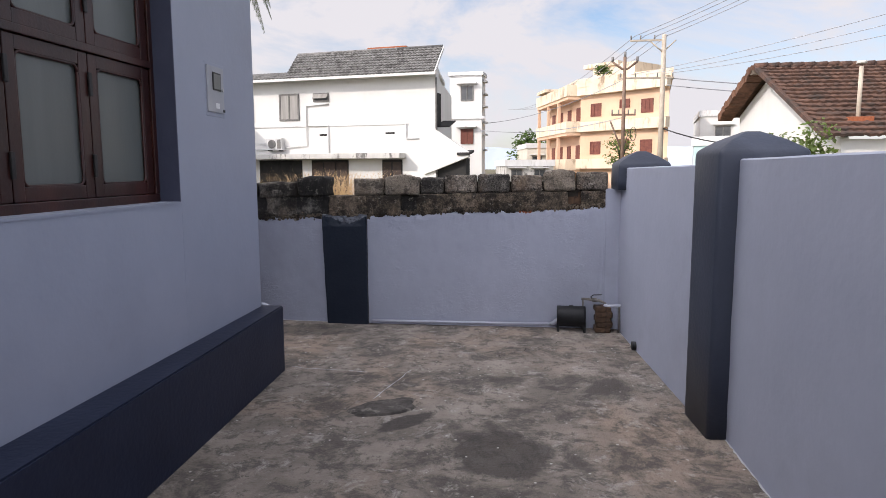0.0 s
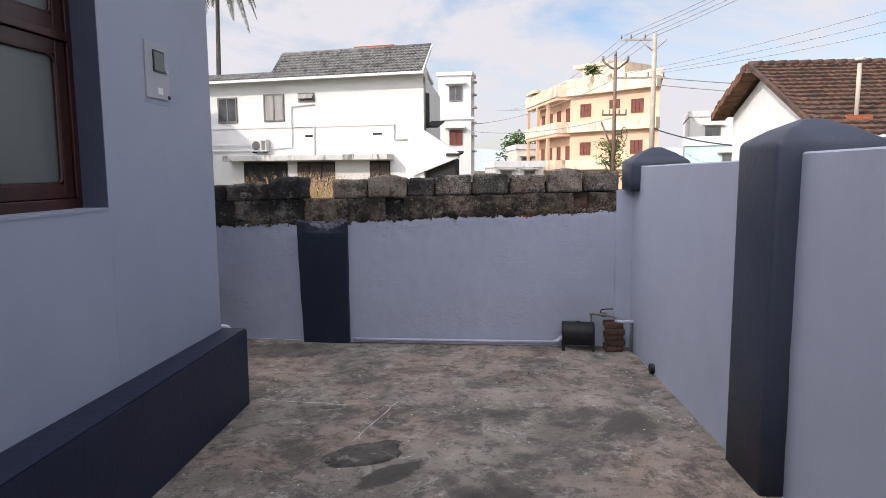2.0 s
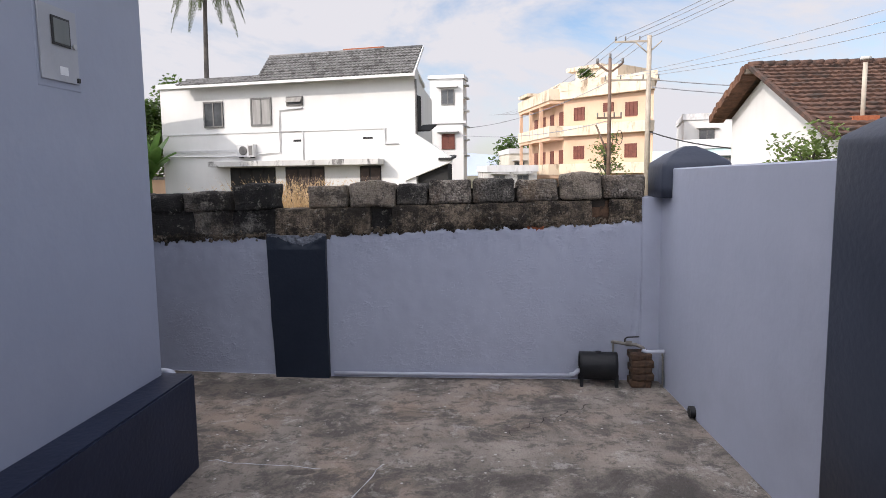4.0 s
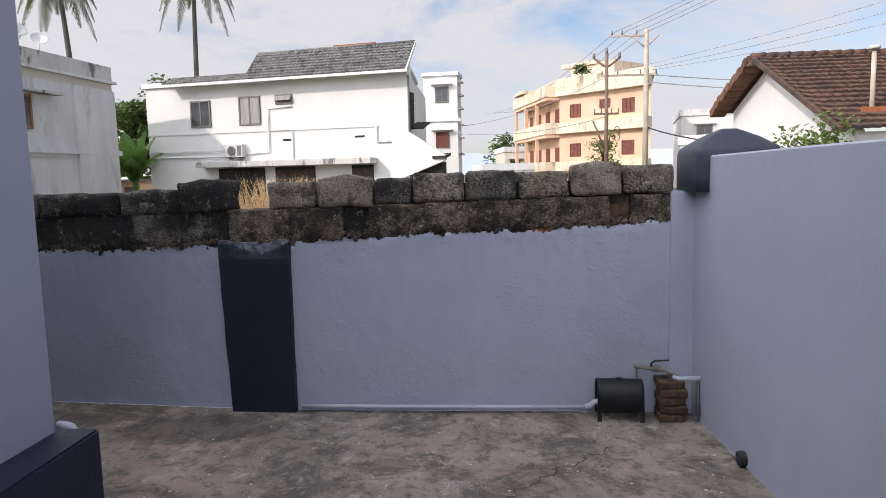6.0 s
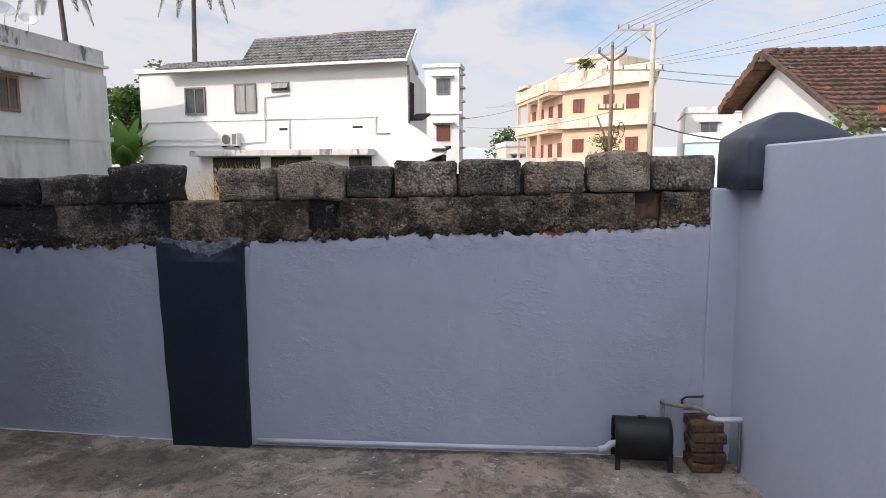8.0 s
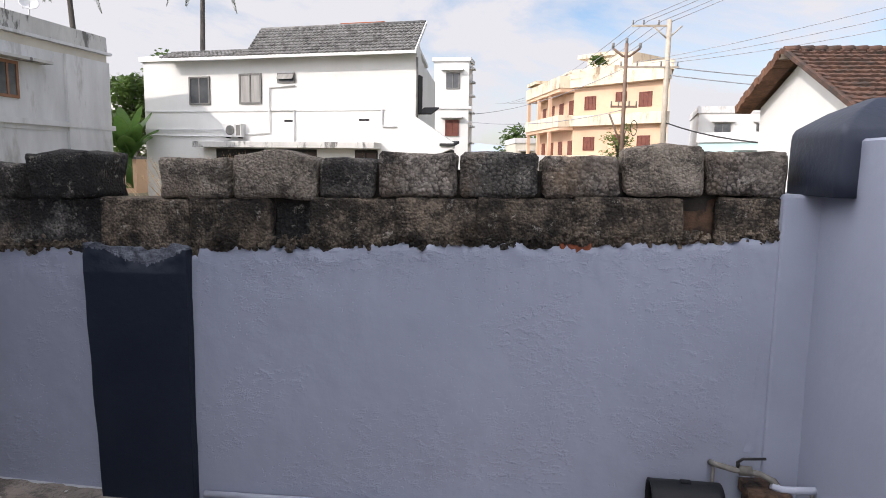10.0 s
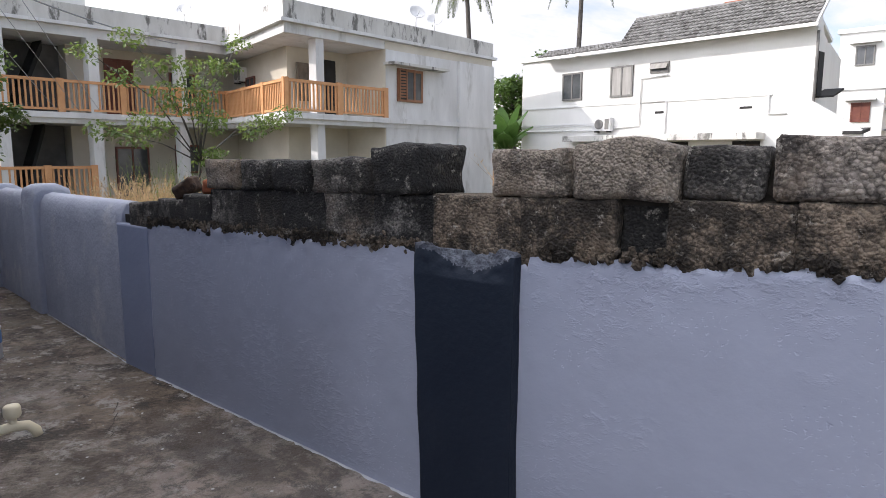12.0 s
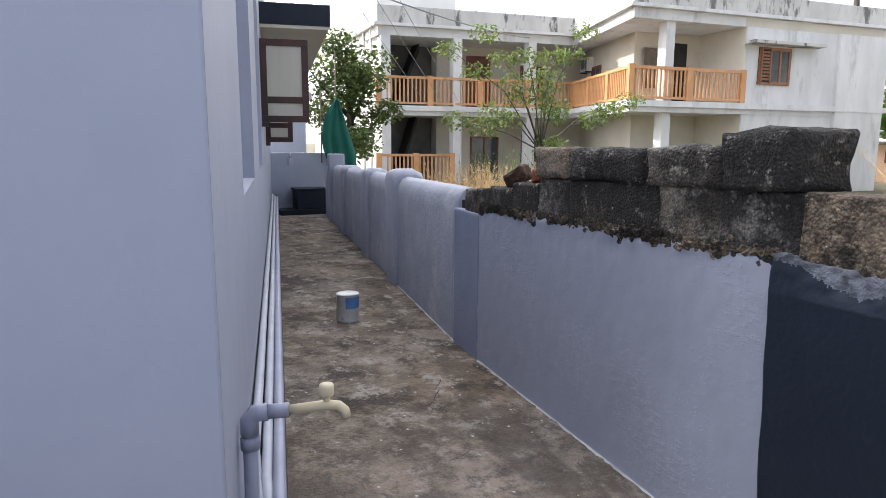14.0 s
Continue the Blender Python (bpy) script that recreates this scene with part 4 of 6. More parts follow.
# unseen wall, added to close the yard behind and cut low skylight
tagged(part("wall_yard_end_added", box(-0.42, 2.95, -9.45, -9.25, -0.1, 1.5, bevel=0.01), SMOOTH), "unseen plain wall added behind the camera to close the yard", "wall", kind="structure")


def mortar_crumbs(u0, u1, top, face, count, seed, parent):
    """Lumps of old mortar hanging over the ragged plaster edge."""
    rng = random.Random(seed)
    bm = bmesh.new()
    for _ in range(count):
        u = rng.uniform(u0, u1)
        r = rng.choice((0.004, 0.005, 0.006, 0.008, 0.011))
        m = pose(u, face + rng.uniform(-0.004, 0.006), top(u) + rng.gauss(0.010, 0.011), rng.uniform(0, 90), rng.uniform(0, 90), rng.uniform(0, 90))
        bm_box(bm, -r * rng.uniform(0.8, 1.8), r, -r * 0.8, r * 0.8, -r, r * rng.uniform(0.5, 1.1), m)
    part("mortar_crumbs", bm, BLOCK_LOW, parent, "crumbling dark mortar above the plaster")


mortar_crumbs(-0.02, 2.06, lambda x: 0.975 + 0.037 * x, -0.024, 420, 4, wall_back)
mortar_crumbs(0.40, L1 - 0.05, lambda u: 0.89 + 0.065 * u / L1, -0.018, 420, 5, wall_passage)


# ---- buildings beyond the wall ----
def window_unit(parent, m, u0, u1, z0, z1, y, frame_mat, glass_mat, panes=2, fw=0.07, shade=None, label=""):
    """A window set in the face y = const of a local frame; outward is -y."""
    # near-black box painted as the unlit room behind the panes
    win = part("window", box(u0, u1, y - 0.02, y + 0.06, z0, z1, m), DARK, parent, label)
    bm = bmesh.new()
    for a, b, c, d in ((u0, u1, z0, z0 + fw), (u0, u1, z1 - fw, z1), (u0, u0 + fw, z0 + fw, z1 - fw), (u1 - fw, u1, z0 + fw, z1 - fw)):
        bm_box(bm, a, b, y - 0.06, y - 0.021, c, d, m)
    for k in range(1, panes):
        c = u0 + (u1 - u0) * k / panes
        bm_box(bm, c - fw * 0.4, c + fw * 0.4, y - 0.055, y - 0.021, z0 + fw, z1 - fw, m)
    part("frame", bm, frame_mat, win)
    for k in range(panes):
        a, b = u0 + (u1 - u0) * k / panes + fw * 0.5, u0 + (u1 - u0) * (k + 1) / panes - fw * 0.5
        part("pane", box(a, b, y - 0.035, y - 0.022, z0 + fw * 0.8, z1 - fw * 0.8, m), glass_mat, win)
    if shade:
        part("sunshade", box(u0 - 0.25, u1 + 0.25, y - shade, y, z1 + 0.1, z1 + 0.18, m), OLDWHITE, win)
    return win


def tiled_slope(u0, u1, y0, z0, y1, z1, rows, cols, m, wave=0.035, lip=0.035, rough=0.006):
    """Pan-tiled roof slope from the eave (y0, z0) up to the ridge (y1, z1), each course stepping over the one below."""
    bm = bmesh.new()
    per = 4
    n = cols * per
    slope = Vector((0, y1 - y0, z1 - z0))
    up = Vector((0, -(z1 - z0), y1 - y0)).normalized()
    for r in range(rows):
        a, b = r / rows, (r + 1.15) / rows
        lo, hi = [], []
        for i in range(n + 1):
            u = u0 + (u1 - u0) * i / n
            h = wave * (0.5 + 0.5 * math.cos(i / per * 2 * math.pi))
            jit = rough * (wob(i * 0.7, r * 1.3) + 0.8 * wob(i * 0.23, r * 3.1))
            lo.append(bm.verts.new(m @ (Vector((u, y0, z0)) + slope * a + up * (h + lip + jit))))
            hi.append(bm.verts.new(m @ (Vector((u, y0, z0)) + slope * min(1, b) + up * (h + 0.004))))
        for i in range(n):
            bm.faces.new((lo[i], lo[i + 1], hi[i + 1], hi[i])).smooth = True
        dn = [bm.verts.new(v.co - m.to_3x3() @ up * lip) for v in lo]
        for i in range(n):
            bm.faces.new((dn[i], dn[i + 1], lo[i + 1], lo[i]))
    return bm


def slab_slope(u0, u1, y0, z0, y1, z1, t, m):
    bm = bmesh.new()
    v = [bm.verts.new(m @ Vector(p)) for p in ((u0, y0, z0 - t), (u1, y0, z0 - t), (u1, y1, z1 - t), (u0, y1, z1 - t), (u0, y0, z0), (u1, y0, z0), (u1, y1, z1), (u0, y1, z1))]
    for f in ((0, 3, 2, 1), (4, 5, 6, 7), (0, 1, 5, 4), (1, 2, 6, 5), (2, 3, 7, 6), (3, 0, 4, 7)):
        bm.faces.new([v[i] for i in f])
    return bm


def white_house():
    I = Matrix()
    h = thing("white_house", along((-14.18, 25.18), (-2.03, 22.79), -0.07), "two-storey white house with grey tiled roof and outdoor unit", "house")
    L = 12.25
    part("wall", prism([(0, 0), (L, 0), (L - 1.9, 8.7), (0, 8.7)], -0.35, 5.45), WHITE, h, "white painted house wall")
    part("parapet", box(-0.12, 1.5, -0.12, 4.0, 5.45, 5.66), WHITE, h)
    part("roof", tiled_slope(1.35, 5.4, -0.62, 5.46, 0.35, 5.86, 4, 22, I, 0.05, 0.05), ROOFTILE, h, "low strip of grey pan tiles")["kind"] = "stuff"
    part("roof", tiled_slope(5.35, L + 0.14, -0.62, 5.46, 0.6, 6.66, 9, 40, I, 0.05, 0.05), ROOFTILE, h, "grey pan-tiled pitched roof")["kind"] = "stuff"
    part("roof_slab", slab_slope(1.35, 5.4, -0.62, 5.46, 0.35, 5.86, 0.07, I), WHITE, h)
    part("roof_slab", slab_slope(5.35, L + 0.14, -0.62, 5.46, 0.6, 6.66, 0.07, I), WHITE, h)
    part("roof_back", slab_slope(5.35, L - 0.5, 3.0, 5.46, 0.6, 6.66, 0.12, I), WHITE, h)
    g = bmesh.new()
    v = [g.verts.new(p) for p in ((L - 0.05, 0, 5.4), (L - 0.7, 2.9, 5.4), (L - 0.2, 0.6, 6.55), (L - 0.25, 0, 5.4), (L - 0.9, 2.9, 5.4), (L - 0.4, 0.6, 6.55))]
    for f in ((0, 1, 2), (3, 5, 4), (0, 2, 5, 3), (1, 4, 5, 2)):
        g.faces.new([v[i] for i in f])
    part("gable", g, WHITE, h)
    g = bmesh.new()
    v = [g.verts.new(p) for p in ((5.5, -0.3, 5.5), (5.5, 2.9, 5.5), (5.5, 0.6, 6.55), (5.62, -0.3, 5.5), (5.62, 2.9, 5.5), (5.62, 0.6, 6.55))]
    for f in ((0, 1, 2), (3, 5, 4), (0, 2, 5, 3), (1, 4, 5, 2)):
        g.faces.new([v[i] for i in f])
    part("gable", g, WHITE, h)
    part("ridge_wall", box(8.5, 10.4, 1.4, 2.2, 6.0, 6.98), RAWBRICK, h, "bare brick roof-top wall")
    part("ridge_cap", tube(bmesh.new(), ((5.35, 0.6, 6.70), (L + 0.14, 0.6, 6.70)), 0.07, 8), ROOFTILE, h, "rounded grey ridge tiles")
    part("barge_board", slab_slope(L + 0.145, L + 0.20, -0.66, 5.50, 0.6, 6.72, 0.14, I), WHITE, h)
    part("fascia", box(1.35, L + 0.14, -0.66, -0.60, 5.36, 5.47), WHITE, h)
    window_unit(h, I, 2.27, 3.27, 3.66, 4.80, 0, GREYFRAME, DARKGLASS, 2)
    window_unit(h, I, 4.66, 5.68, 3.67, 4.87, 0, GREYFRAME, CURTAIN, 2)
    vent = window_unit(h, I, 6.41, 7.19, 4.47, 4.86, 0, GREYFRAME, DARKGLASS, 1)
    flap = part("flap", box(0, 0.70, -0.02, 0.0, -0.24, 0, None), CURTAIN, vent, "tilted open vent flap")
    flap.matrix_basis = pose(6.45, -0.05, 4.80, -35, 0, 0)
    for z, a, b in ((3.37, 0, 11.0), (2.55, 0, 4.0), (2.62, 0, 4.0)):
        part("belt", box(a, b, -0.035, 0, z, z + 0.045), OLDWHITE, h)
    # thin near-black boxes painted as the shade inside wall slots
    for z in (2.94,):
        part("slot", box(6.68, 7.05, -0.012, 0.02, z, z + 0.09), DARK, h)
        part("slot", box(9.92, 10.35, -0.012, 0.02, z + 0.03, z + 0.11), DARK, h)
    can = part("canopy", box(2.85, 10.85, -0.75, 0, 1.90, 2.14, bevel=0.02), GRIMY, h, "weathered concrete canopy")
    for a, b in ((3.5, 5.75), (6.25, 8.1), (9.75, 10.7)):
        # solid block on the wall, coloured as shade within the opening
        part("opening", box(a, b, -0.03, 0.05, 0.2, 1.86), DARK, h, "shuttered opening below the canopy, its shade painted dark")
        bm = bmesh.new()
        n = max(2, int((b - a) / 0.55))
        for k in range(n):
            w = (b - a) / n
            bm_box(bm, a + k * w + 0.04, a + (k + 1) * w - 0.04, -0.07, -0.03, 0.25, 1.75)
        part("shutter", bm, BROWNDOOR if a != 3.5 else DARK, h)
    # pipes on the wall
    for run in (((4.9, -0.06, 2.44), (6.05, -0.06, 2.50), (6.05, -0.06, 4.30), (7.2, -0.06, 4.36)), ((0.1, -0.05, 2.40), (4.0, -0.05, 2.36)), ((7.15, -0.05, 2.1), (7.15, -0.05, 3.4), (6.15, -0.05, 3.4)), ((10.9, -0.05, 3.4), (10.9, -0.05, 2.75), (11.5, -0.05, 2.75))):
        part("pipe", tube(bmesh.new(), run, 0.03, 6), OLDWHITE, h)
    part("downpipe", tube(bmesh.new(), ((L + 0.05, -0.1, 5.3), (L + 0.04, -0.04, 4.6), (L + 0.04, -0.04, 1.2)), 0.05, 6), GREYFRAME, h)
    # lean-to on the end wall
    g = bmesh.new()
    v = [g.verts.new(p) for y in (-0.12, 0.14) for p in ((L - 0.5, y, 3.45), (L + 1.5, y, 2.15), (L + 1.5, y, 1.95), (L - 0.5, y, 1.2))]
    for f in ((0, 3, 2, 1), (4, 5, 6, 7), (0, 1, 5, 4), (1, 2, 6, 5), (2, 3, 7, 6), (3, 0, 4, 7)):
        g.faces.new([v[i] for i in f])
    part("stair_wall", g, WHITE, h)
    part("stair_roof", slab_slope(L + 1.0, L + 1.55, -0.2, 2.12, 0.6, 2.25, 0.1, I), DARK, h)
    # solid near-black block in place of the shaded porch space
    part("porch", box(L + 0.02, L + 1.3, 0.15, 0.8, -0.3, 1.9), DARK, h, "solid block painted dark for the shade in the porch")
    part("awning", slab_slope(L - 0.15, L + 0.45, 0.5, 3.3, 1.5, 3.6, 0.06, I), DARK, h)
    # solid box coloured as the unlit side window
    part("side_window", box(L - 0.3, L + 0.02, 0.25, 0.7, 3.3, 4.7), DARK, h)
    return h


def outdoor_unit(m, label):
    u = thing("air_conditioner", m, label, "air conditioner")
    part("body", box(-0.41, 0.41, -0.30, 0.0, 0, 0.54, bevel=0.015), OLDWHITE, u)
    part("fan_guard", lathe([(0.20, -0.0), (0.20, 0.02), (0.17, 0.025)], 20, Matrix.Translation((-0.10, -0.30, 0.27)) @ Matrix.Rotation(radians(90), 4, "X")), GREYFRAME, u)
    part("grille", box(0.18, 0.36, -0.315, -0.30, 0.06, 0.48), GREYFRAME, u)
    for x in (-0.28, 0.28):
        part("bracket", box(x - 0.02, x + 0.02, -0.32, 0.02, -0.05, 0.0), IRON, u)
    return u


wh = white_house()
outdoor_unit(wh.matrix_basis @ pose(4.47, -0.01, 2.33), "white outdoor air-conditioning unit on the white house wall")


def railing(parent, m, length, z0, z1, posts=3):
    """Orange slatted balcony railing along local x."""
    rail = part("railing", box(-0.02, length + 0.02, -0.05, 0.05, z1 - 0.09, z1, m), RAILWOOD, parent, "orange painted slatted balcony railing")
    part("bottom_rail", box(0, length, -0.03, 0.03, z0 + 0.06, z0 + 0.13, m), RAILWOOD, rail)
    n = int(length / 0.15)
    sl = mesh_of("slat", box(-0.028, 0.028, -0.018, 0.018, z0 + 0.1, z1 - 0.08), RAILWOOD)
    for k in range(n + 1):
        ob = new("slat", sl)
        ob.parent = rail
        ob.matrix_basis = m @ pose(0.02 + (length - 0.04) * k / n, 0, 0)
    for k in range(posts + 1):
        x = length * k / posts
        part("post", box(x - 0.1, x + 0.1, -0.055, 0.055, z0, z1 + 0.03, m), RAILWOOD, rail)


def left_building():
    A, I, O, R, E = (-21.3, 6.44), (-20.36, 13.97), (-14.93, 12.12), (-14.62, 16.4), (-14.15, 22.76)
    B1, B2 = (-24.5, 23.6), (-31.0, 6.9)
    b = thing("balcony_house", Matrix.Translation((-0.11, -0.09, -0.07)), "two-storey weathered white house with orange balcony railings", "house")
    core = [(-25.6, 6.7), (-25.4, 9.3), (-22.9, 9.4), (-22.0, 15.6), (-16.9, 13.9), (-16.6, 16.5), R, E, B1, B2]
    cr = list(reversed(core))
    part("wall", prism(core, -0.35, 5.3), CREAMWALL, b, "cream rendered balcony wall")
    part("front_wall", box(math.dist(O, R) + 0.02, math.dist(O, E), -0.02, 0.02, -0.35, 5.02, along(O, E)), OLDWHITE, b, "weathered off-white rendered wall")
    outline = [A, I, O, E, B1, B2]

    def grown(poly, d):
        out = []
        n = len(poly)
        for i in range(n):
            p, q, r = Vector(poly[i - 1]), Vector(poly[i]), Vector(poly[(i + 1) % n])
            n1 = Vector(((q - p).y, -(q - p).x)).normalized()
            n2 = Vector(((r - q).y, -(r - q).x)).normalized()
            k = (n1 + n2)
            k = k / max(0.3, k.dot(k)) * 2
            out.append(tuple(q + k * d))
        return out

    ccw = outline if sum((outline[i][0] * outline[(i + 1) % 6][1] - outline[(i + 1) % 6][0] * outline[i][1]) for i in range(6)) > 0 else list(reversed(outline))
    part("floor_slab", prism(grown(ccw, 0.16), 2.46, 2.64), OLDWHITE, b)
    part("floor_band", prism(grown(ccw, 0.05), 2.30, 2.459), OLDWHITE, b)
    part("roof_slab", prism(grown(ccw, 0.15), 5.32, 5.42), OLDWHITE, b)
    part("parapet", prism(grown(ccw, 0.02), 5.421, 6.0), GRIMY, b, "grimy streaked parapet")
    part("beam", prism(grown(ccw, -0.02), 5.02, 5.319), OLDWHITE, b)

    def col(p, z0, z1, w=0.17, name="column"):
        part(name, box(p[0] - w, p[0] + w, p[1] - w, p[1] + w, z0, z1), OLDWHITE, b)

    def lerp(p, q, f):
        return (p[0] + (q[0] - p[0]) * f, p[1] + (q[1] - p[1]) * f)

    for p in ((-21.42, 6.72), lerp((-21.42, 6.72), (-20.5, 14.0), 0.36), lerp((-21.42, 6.72), (-20.5, 14.0), 0.76), (-15.12, 13.6)):
        col(p, -0.35, 2.3)
        col(p, 2.64, 5.02)
    # railings
    railing(b, along(A, I), math.dist(A, I), 2.64, 3.66, 4)
    railing(b, along(I, O), math.dist(I, O), 2.64, 3.66, 3)
    railing(b, along(O, R), math.dist(O, R), 2.64, 3.66, 2)
    railing(b, along(A, lerp(A, I, 0.36)), math.dist(A, I) * 0.36, -0.2, 0.95, 2)
    # side wall at the far left with pipes
    part("side_wall", box(-31.0, -21.45, 6.62, 6.82, -0.35, 5.02), OLDWHITE, b)
    for x in (-22.2, -23.0):
        part("downpipe", tube(bmesh.new(), ((x, 6.5, -0.3), (x, 6.5, 6.0)), 0.05, 6), OLDWHITE, b)
    part("roof_room", box(-30, -23.5, 7.2, 10.5, 5.9, 7.6), WHITE, b)
    # openings
    m = along(O, E)
    window_unit(b, m, 4.85, 6.2, 3.26, 4.43, -0.02, SHUTTERWOOD, DARKGLASS, 3, 0.10, label="wooden window with open shutter and sunshade")
    part("shade_slab", box(4.2, 7.25, -0.5, 0, 4.48, 4.57, m), GRIMY, b, "weathered concrete sunshade")
    leaf = part("shutter", box(4.92, 5.30, -0.085, -0.065, 3.34, 4.36, m), DARK, b, "brown louvred shutter leaf")
    for k in range(9):
        part("slat", box(4.95, 5.27, -0.12, -0.086, 3.40 + 0.105 * k, 3.46 + 0.105 * k, m), SHUTTERWOOD, leaf)
    for x in (4.90, 5.27):
        part("stile", box(x, x + 0.05, -0.125, -0.085, 3.33, 4.37, m), SHUTTERWOOD, leaf)
    part("pilaster", box(8.3, 10.62, -0.14, 0, -0.35, 5.02, m), OLDWHITE, b)
    # flat near-black box painted as the shaded doorway
    part("doorway", box(-16.62, -16.57, 15.0, 15.9, 2.66, 4.7), DARK, b, "doorway onto the balcony, the shade inside painted dark")
    part("doorway", box(-16.75, -16.70, 14.2, 14.75, 3.2, 4.5), TIMBER, b, "brown wooden window leaf")
    mi = along((-22.0, 15.6), (-16.9, 13.9))
    window_unit(b, mi, 1.3, 2.3, 3.3, 4.3, 0.0, REDWOOD, DARKGLASS, 2)
    ma = along((-22.9, 9.4), (-22.0, 15.6))
    for u0, u1, z0, z1 in ((1.2, 2.2, 2.66, 4.7), (3.5, 4.5, 3.3, 4.4), (1.4, 2.6, -0.3, 1.6), (3.6, 4.6, 0.6, 1.7)):
        window_unit(b, ma, u0, u1, z0, z1, 0.0, REDWOOD, REDWOOD if z0 in (2.66,) else DARKGLASS, 2)
    # panel across the bay, its dark colour painted as deep stairwell shade
    part("stair_shade_panel", box(-23.4, -23.3, 6.85, 9.35, -0.3, 5.0), STAIR_SHADE, b, "panel coloured dark for the shade in the stairwell")
    stair = slab_slope(0, 0.7, 0.6, -0.3, 1.5, 2.4, 0.3, pose(-23.2, 6.9, 0))
    # flights coloured dark for their shaded undersides
    part("stair_flight", stair, DARK, b)
    part("stair_flight", slab_slope(0, 0.7, 0.3, 2.7, 1.3, 5.0, 0.3, pose(-23.2, 7.2, 0)), DARK, b)
    return b, m


lb, LBM = left_building()
outdoor_unit(Matrix.Translation((-21.2, 15.25, 4.1)) @ Matrix.Rotation(radians(-18), 4, "Z"), "white outdoor air-conditioning unit high on the balcony wall")


def dish(x, y, z, turn, label):
    d = thing("satellite_dish", pose(x, y, z, 0, 0, turn) @ Matrix.Scale(0.68, 4), label, "satellite dish", "satellite dishes on the roof")
    part("mast", tube(bmesh.new(), ((0, 0, 0), (0, 0, 0.75)), 0.03, 6), STEEL, d)
    prof = [(0.02, 0.0), (0.2, 0.03), (0.36, 0.09), (0.45, 0.15), (0.44, 0.165), (0.35, 0.105), (0.2, 0.045), (0.02, 0.015)]
    bm = lathe(prof, 20, Matrix.Translation((0, -0.05, 0.8)) @ Matrix.Rotation(radians(55), 4, "X"))
    part("reflector", bm, OLDWHITE, d)
    part("arm", tube(bmesh.new(), ((0, -0.1, 0.55), (0, -0.55, 0.85)), 0.015, 5), STEEL, d)
    return d


dish(-15.05, 19.61, 5.9, 40, "pale satellite dish on a roof parapet")
dish(-14.77, 18.11, 5.9, 60, "pale satellite dish on a roof parapet")
dish(-21.6, 13.0, 5.95, 30, "pale satellite dish on a roof parapet")


def orange_building():
    FL, FR, BR, BL = (6.35, 48.1), (11.85, 42.5), (14.4, 54.2), (4.3, 58.0)
    o = thing("apartment_building", None, "three-storey peach apartment building with corner balconies", "building")
    m = along(FL, FR)
    L = math.dist(FL, FR)
    part("wall", prism([FL, FR, BR, BL], -0.35, 7.6), ORANGE, o, "peach painted wall")
    for z in (1.35, 4.20, 7.0):
        part("band", box(-0.02, L + 0.1, -0.5, 0.0, z, z + 0.75, m), PEACH, o, "pale stained concrete band")
    part("roof_parapet", prism([(6.0, 47.65), (12.0, 42.2), BR, BL], 7.6, 8.25), PEACH, o, "stained roof parapet")
    part("roof_room", box(0.3, 4.2, 1.0, 5.0, 8.3, 9.3, m), PEACH, o)
    part("roof_ledge", box(-0.5, 2.8, 0.8, 5.2, 9.2, 9.5, m), PEACH, o)
    for z in (2.35, 5.25):
        for u in (0.9, 5.5):
            window_unit(o, m, u + 0.1, u + 1.1, z + 0.1, z + 1.08, 0, REDWOOD, REDWOOD, 3)
        window_unit(o, m, 3.7, 4.6, z + 0.55, z + 1.2, 0, REDWOOD, REDWOOD, 2)
    s = along(BL, FL)
    D = math.dist(BL, FL)
    for z in (1.0, 3.95, 6.75):
        part("balcony", box(0, D, -1.1, 0.0, z, z + 0.25, s), ORANGE, o)
        part("balcony_wall", box(0, D + 0.05, -1.2, -1.05, z + 0.25, z + 1.1, s), PEACH, o)
        part("balcony_wall", box(D - 0.1, D + 0.05, -1.049, -0.01, z + 0.25, z + 1.1, s), PEACH, o)
        for u in (1.5, 4.0, 6.5, 9.0) if z < 6 else ():
            part("balcony_door", box(u, u + 1.0, -0.05, 0.02, z + 0.27, z + 2.2, s), REDWOOD, o)
    for u in (0.2, 3.6, 7.0):
        part("column", box(u, u + 0.25, -1.1, -0.85, -0.3, 6.75, s), ORANGE, o)
    part("roof_canopy", box(1.0, 4.0, -1.4, -0.1, 8.0, 8.25, s), PEACH, o)
    return o


orange_building()


def tower():
    t = thing("apartment_tower", along((-3.03, 37.6), (-0.93, 37.4), -0.08), "narrow white apartment block with sunshades", "building")
    part("wall", box(0, 2.1, 0, 1.6, -0.35, 7.4), WHITE, t)
    part("cornice", box(-0.1, 2.2, -0.15, 1.7, 7.4, 7.62), OLDWHITE, t)
    part("ledge", box(-0.02, 2.3, -0.12, 0, 4.65, 4.8), OLDWHITE, t)
    for z in (5.8, 3.05):
        window_unit(t, Matrix(), 0.72, 1.55, z, z + 0.95, 0, REDWOOD if z < 4 else GREYFRAME, REDWOOD if z < 4 else DARKGLASS, 2, shade=0.4)
    for z in (2.6, 3.6, 4.4, 5.4, 6.2, 7.0):
        part("side_shade", box(2.1, 2.35, 0.3, 1.1, z, z + 0.1), GRIMY, t)
    return t


tower()


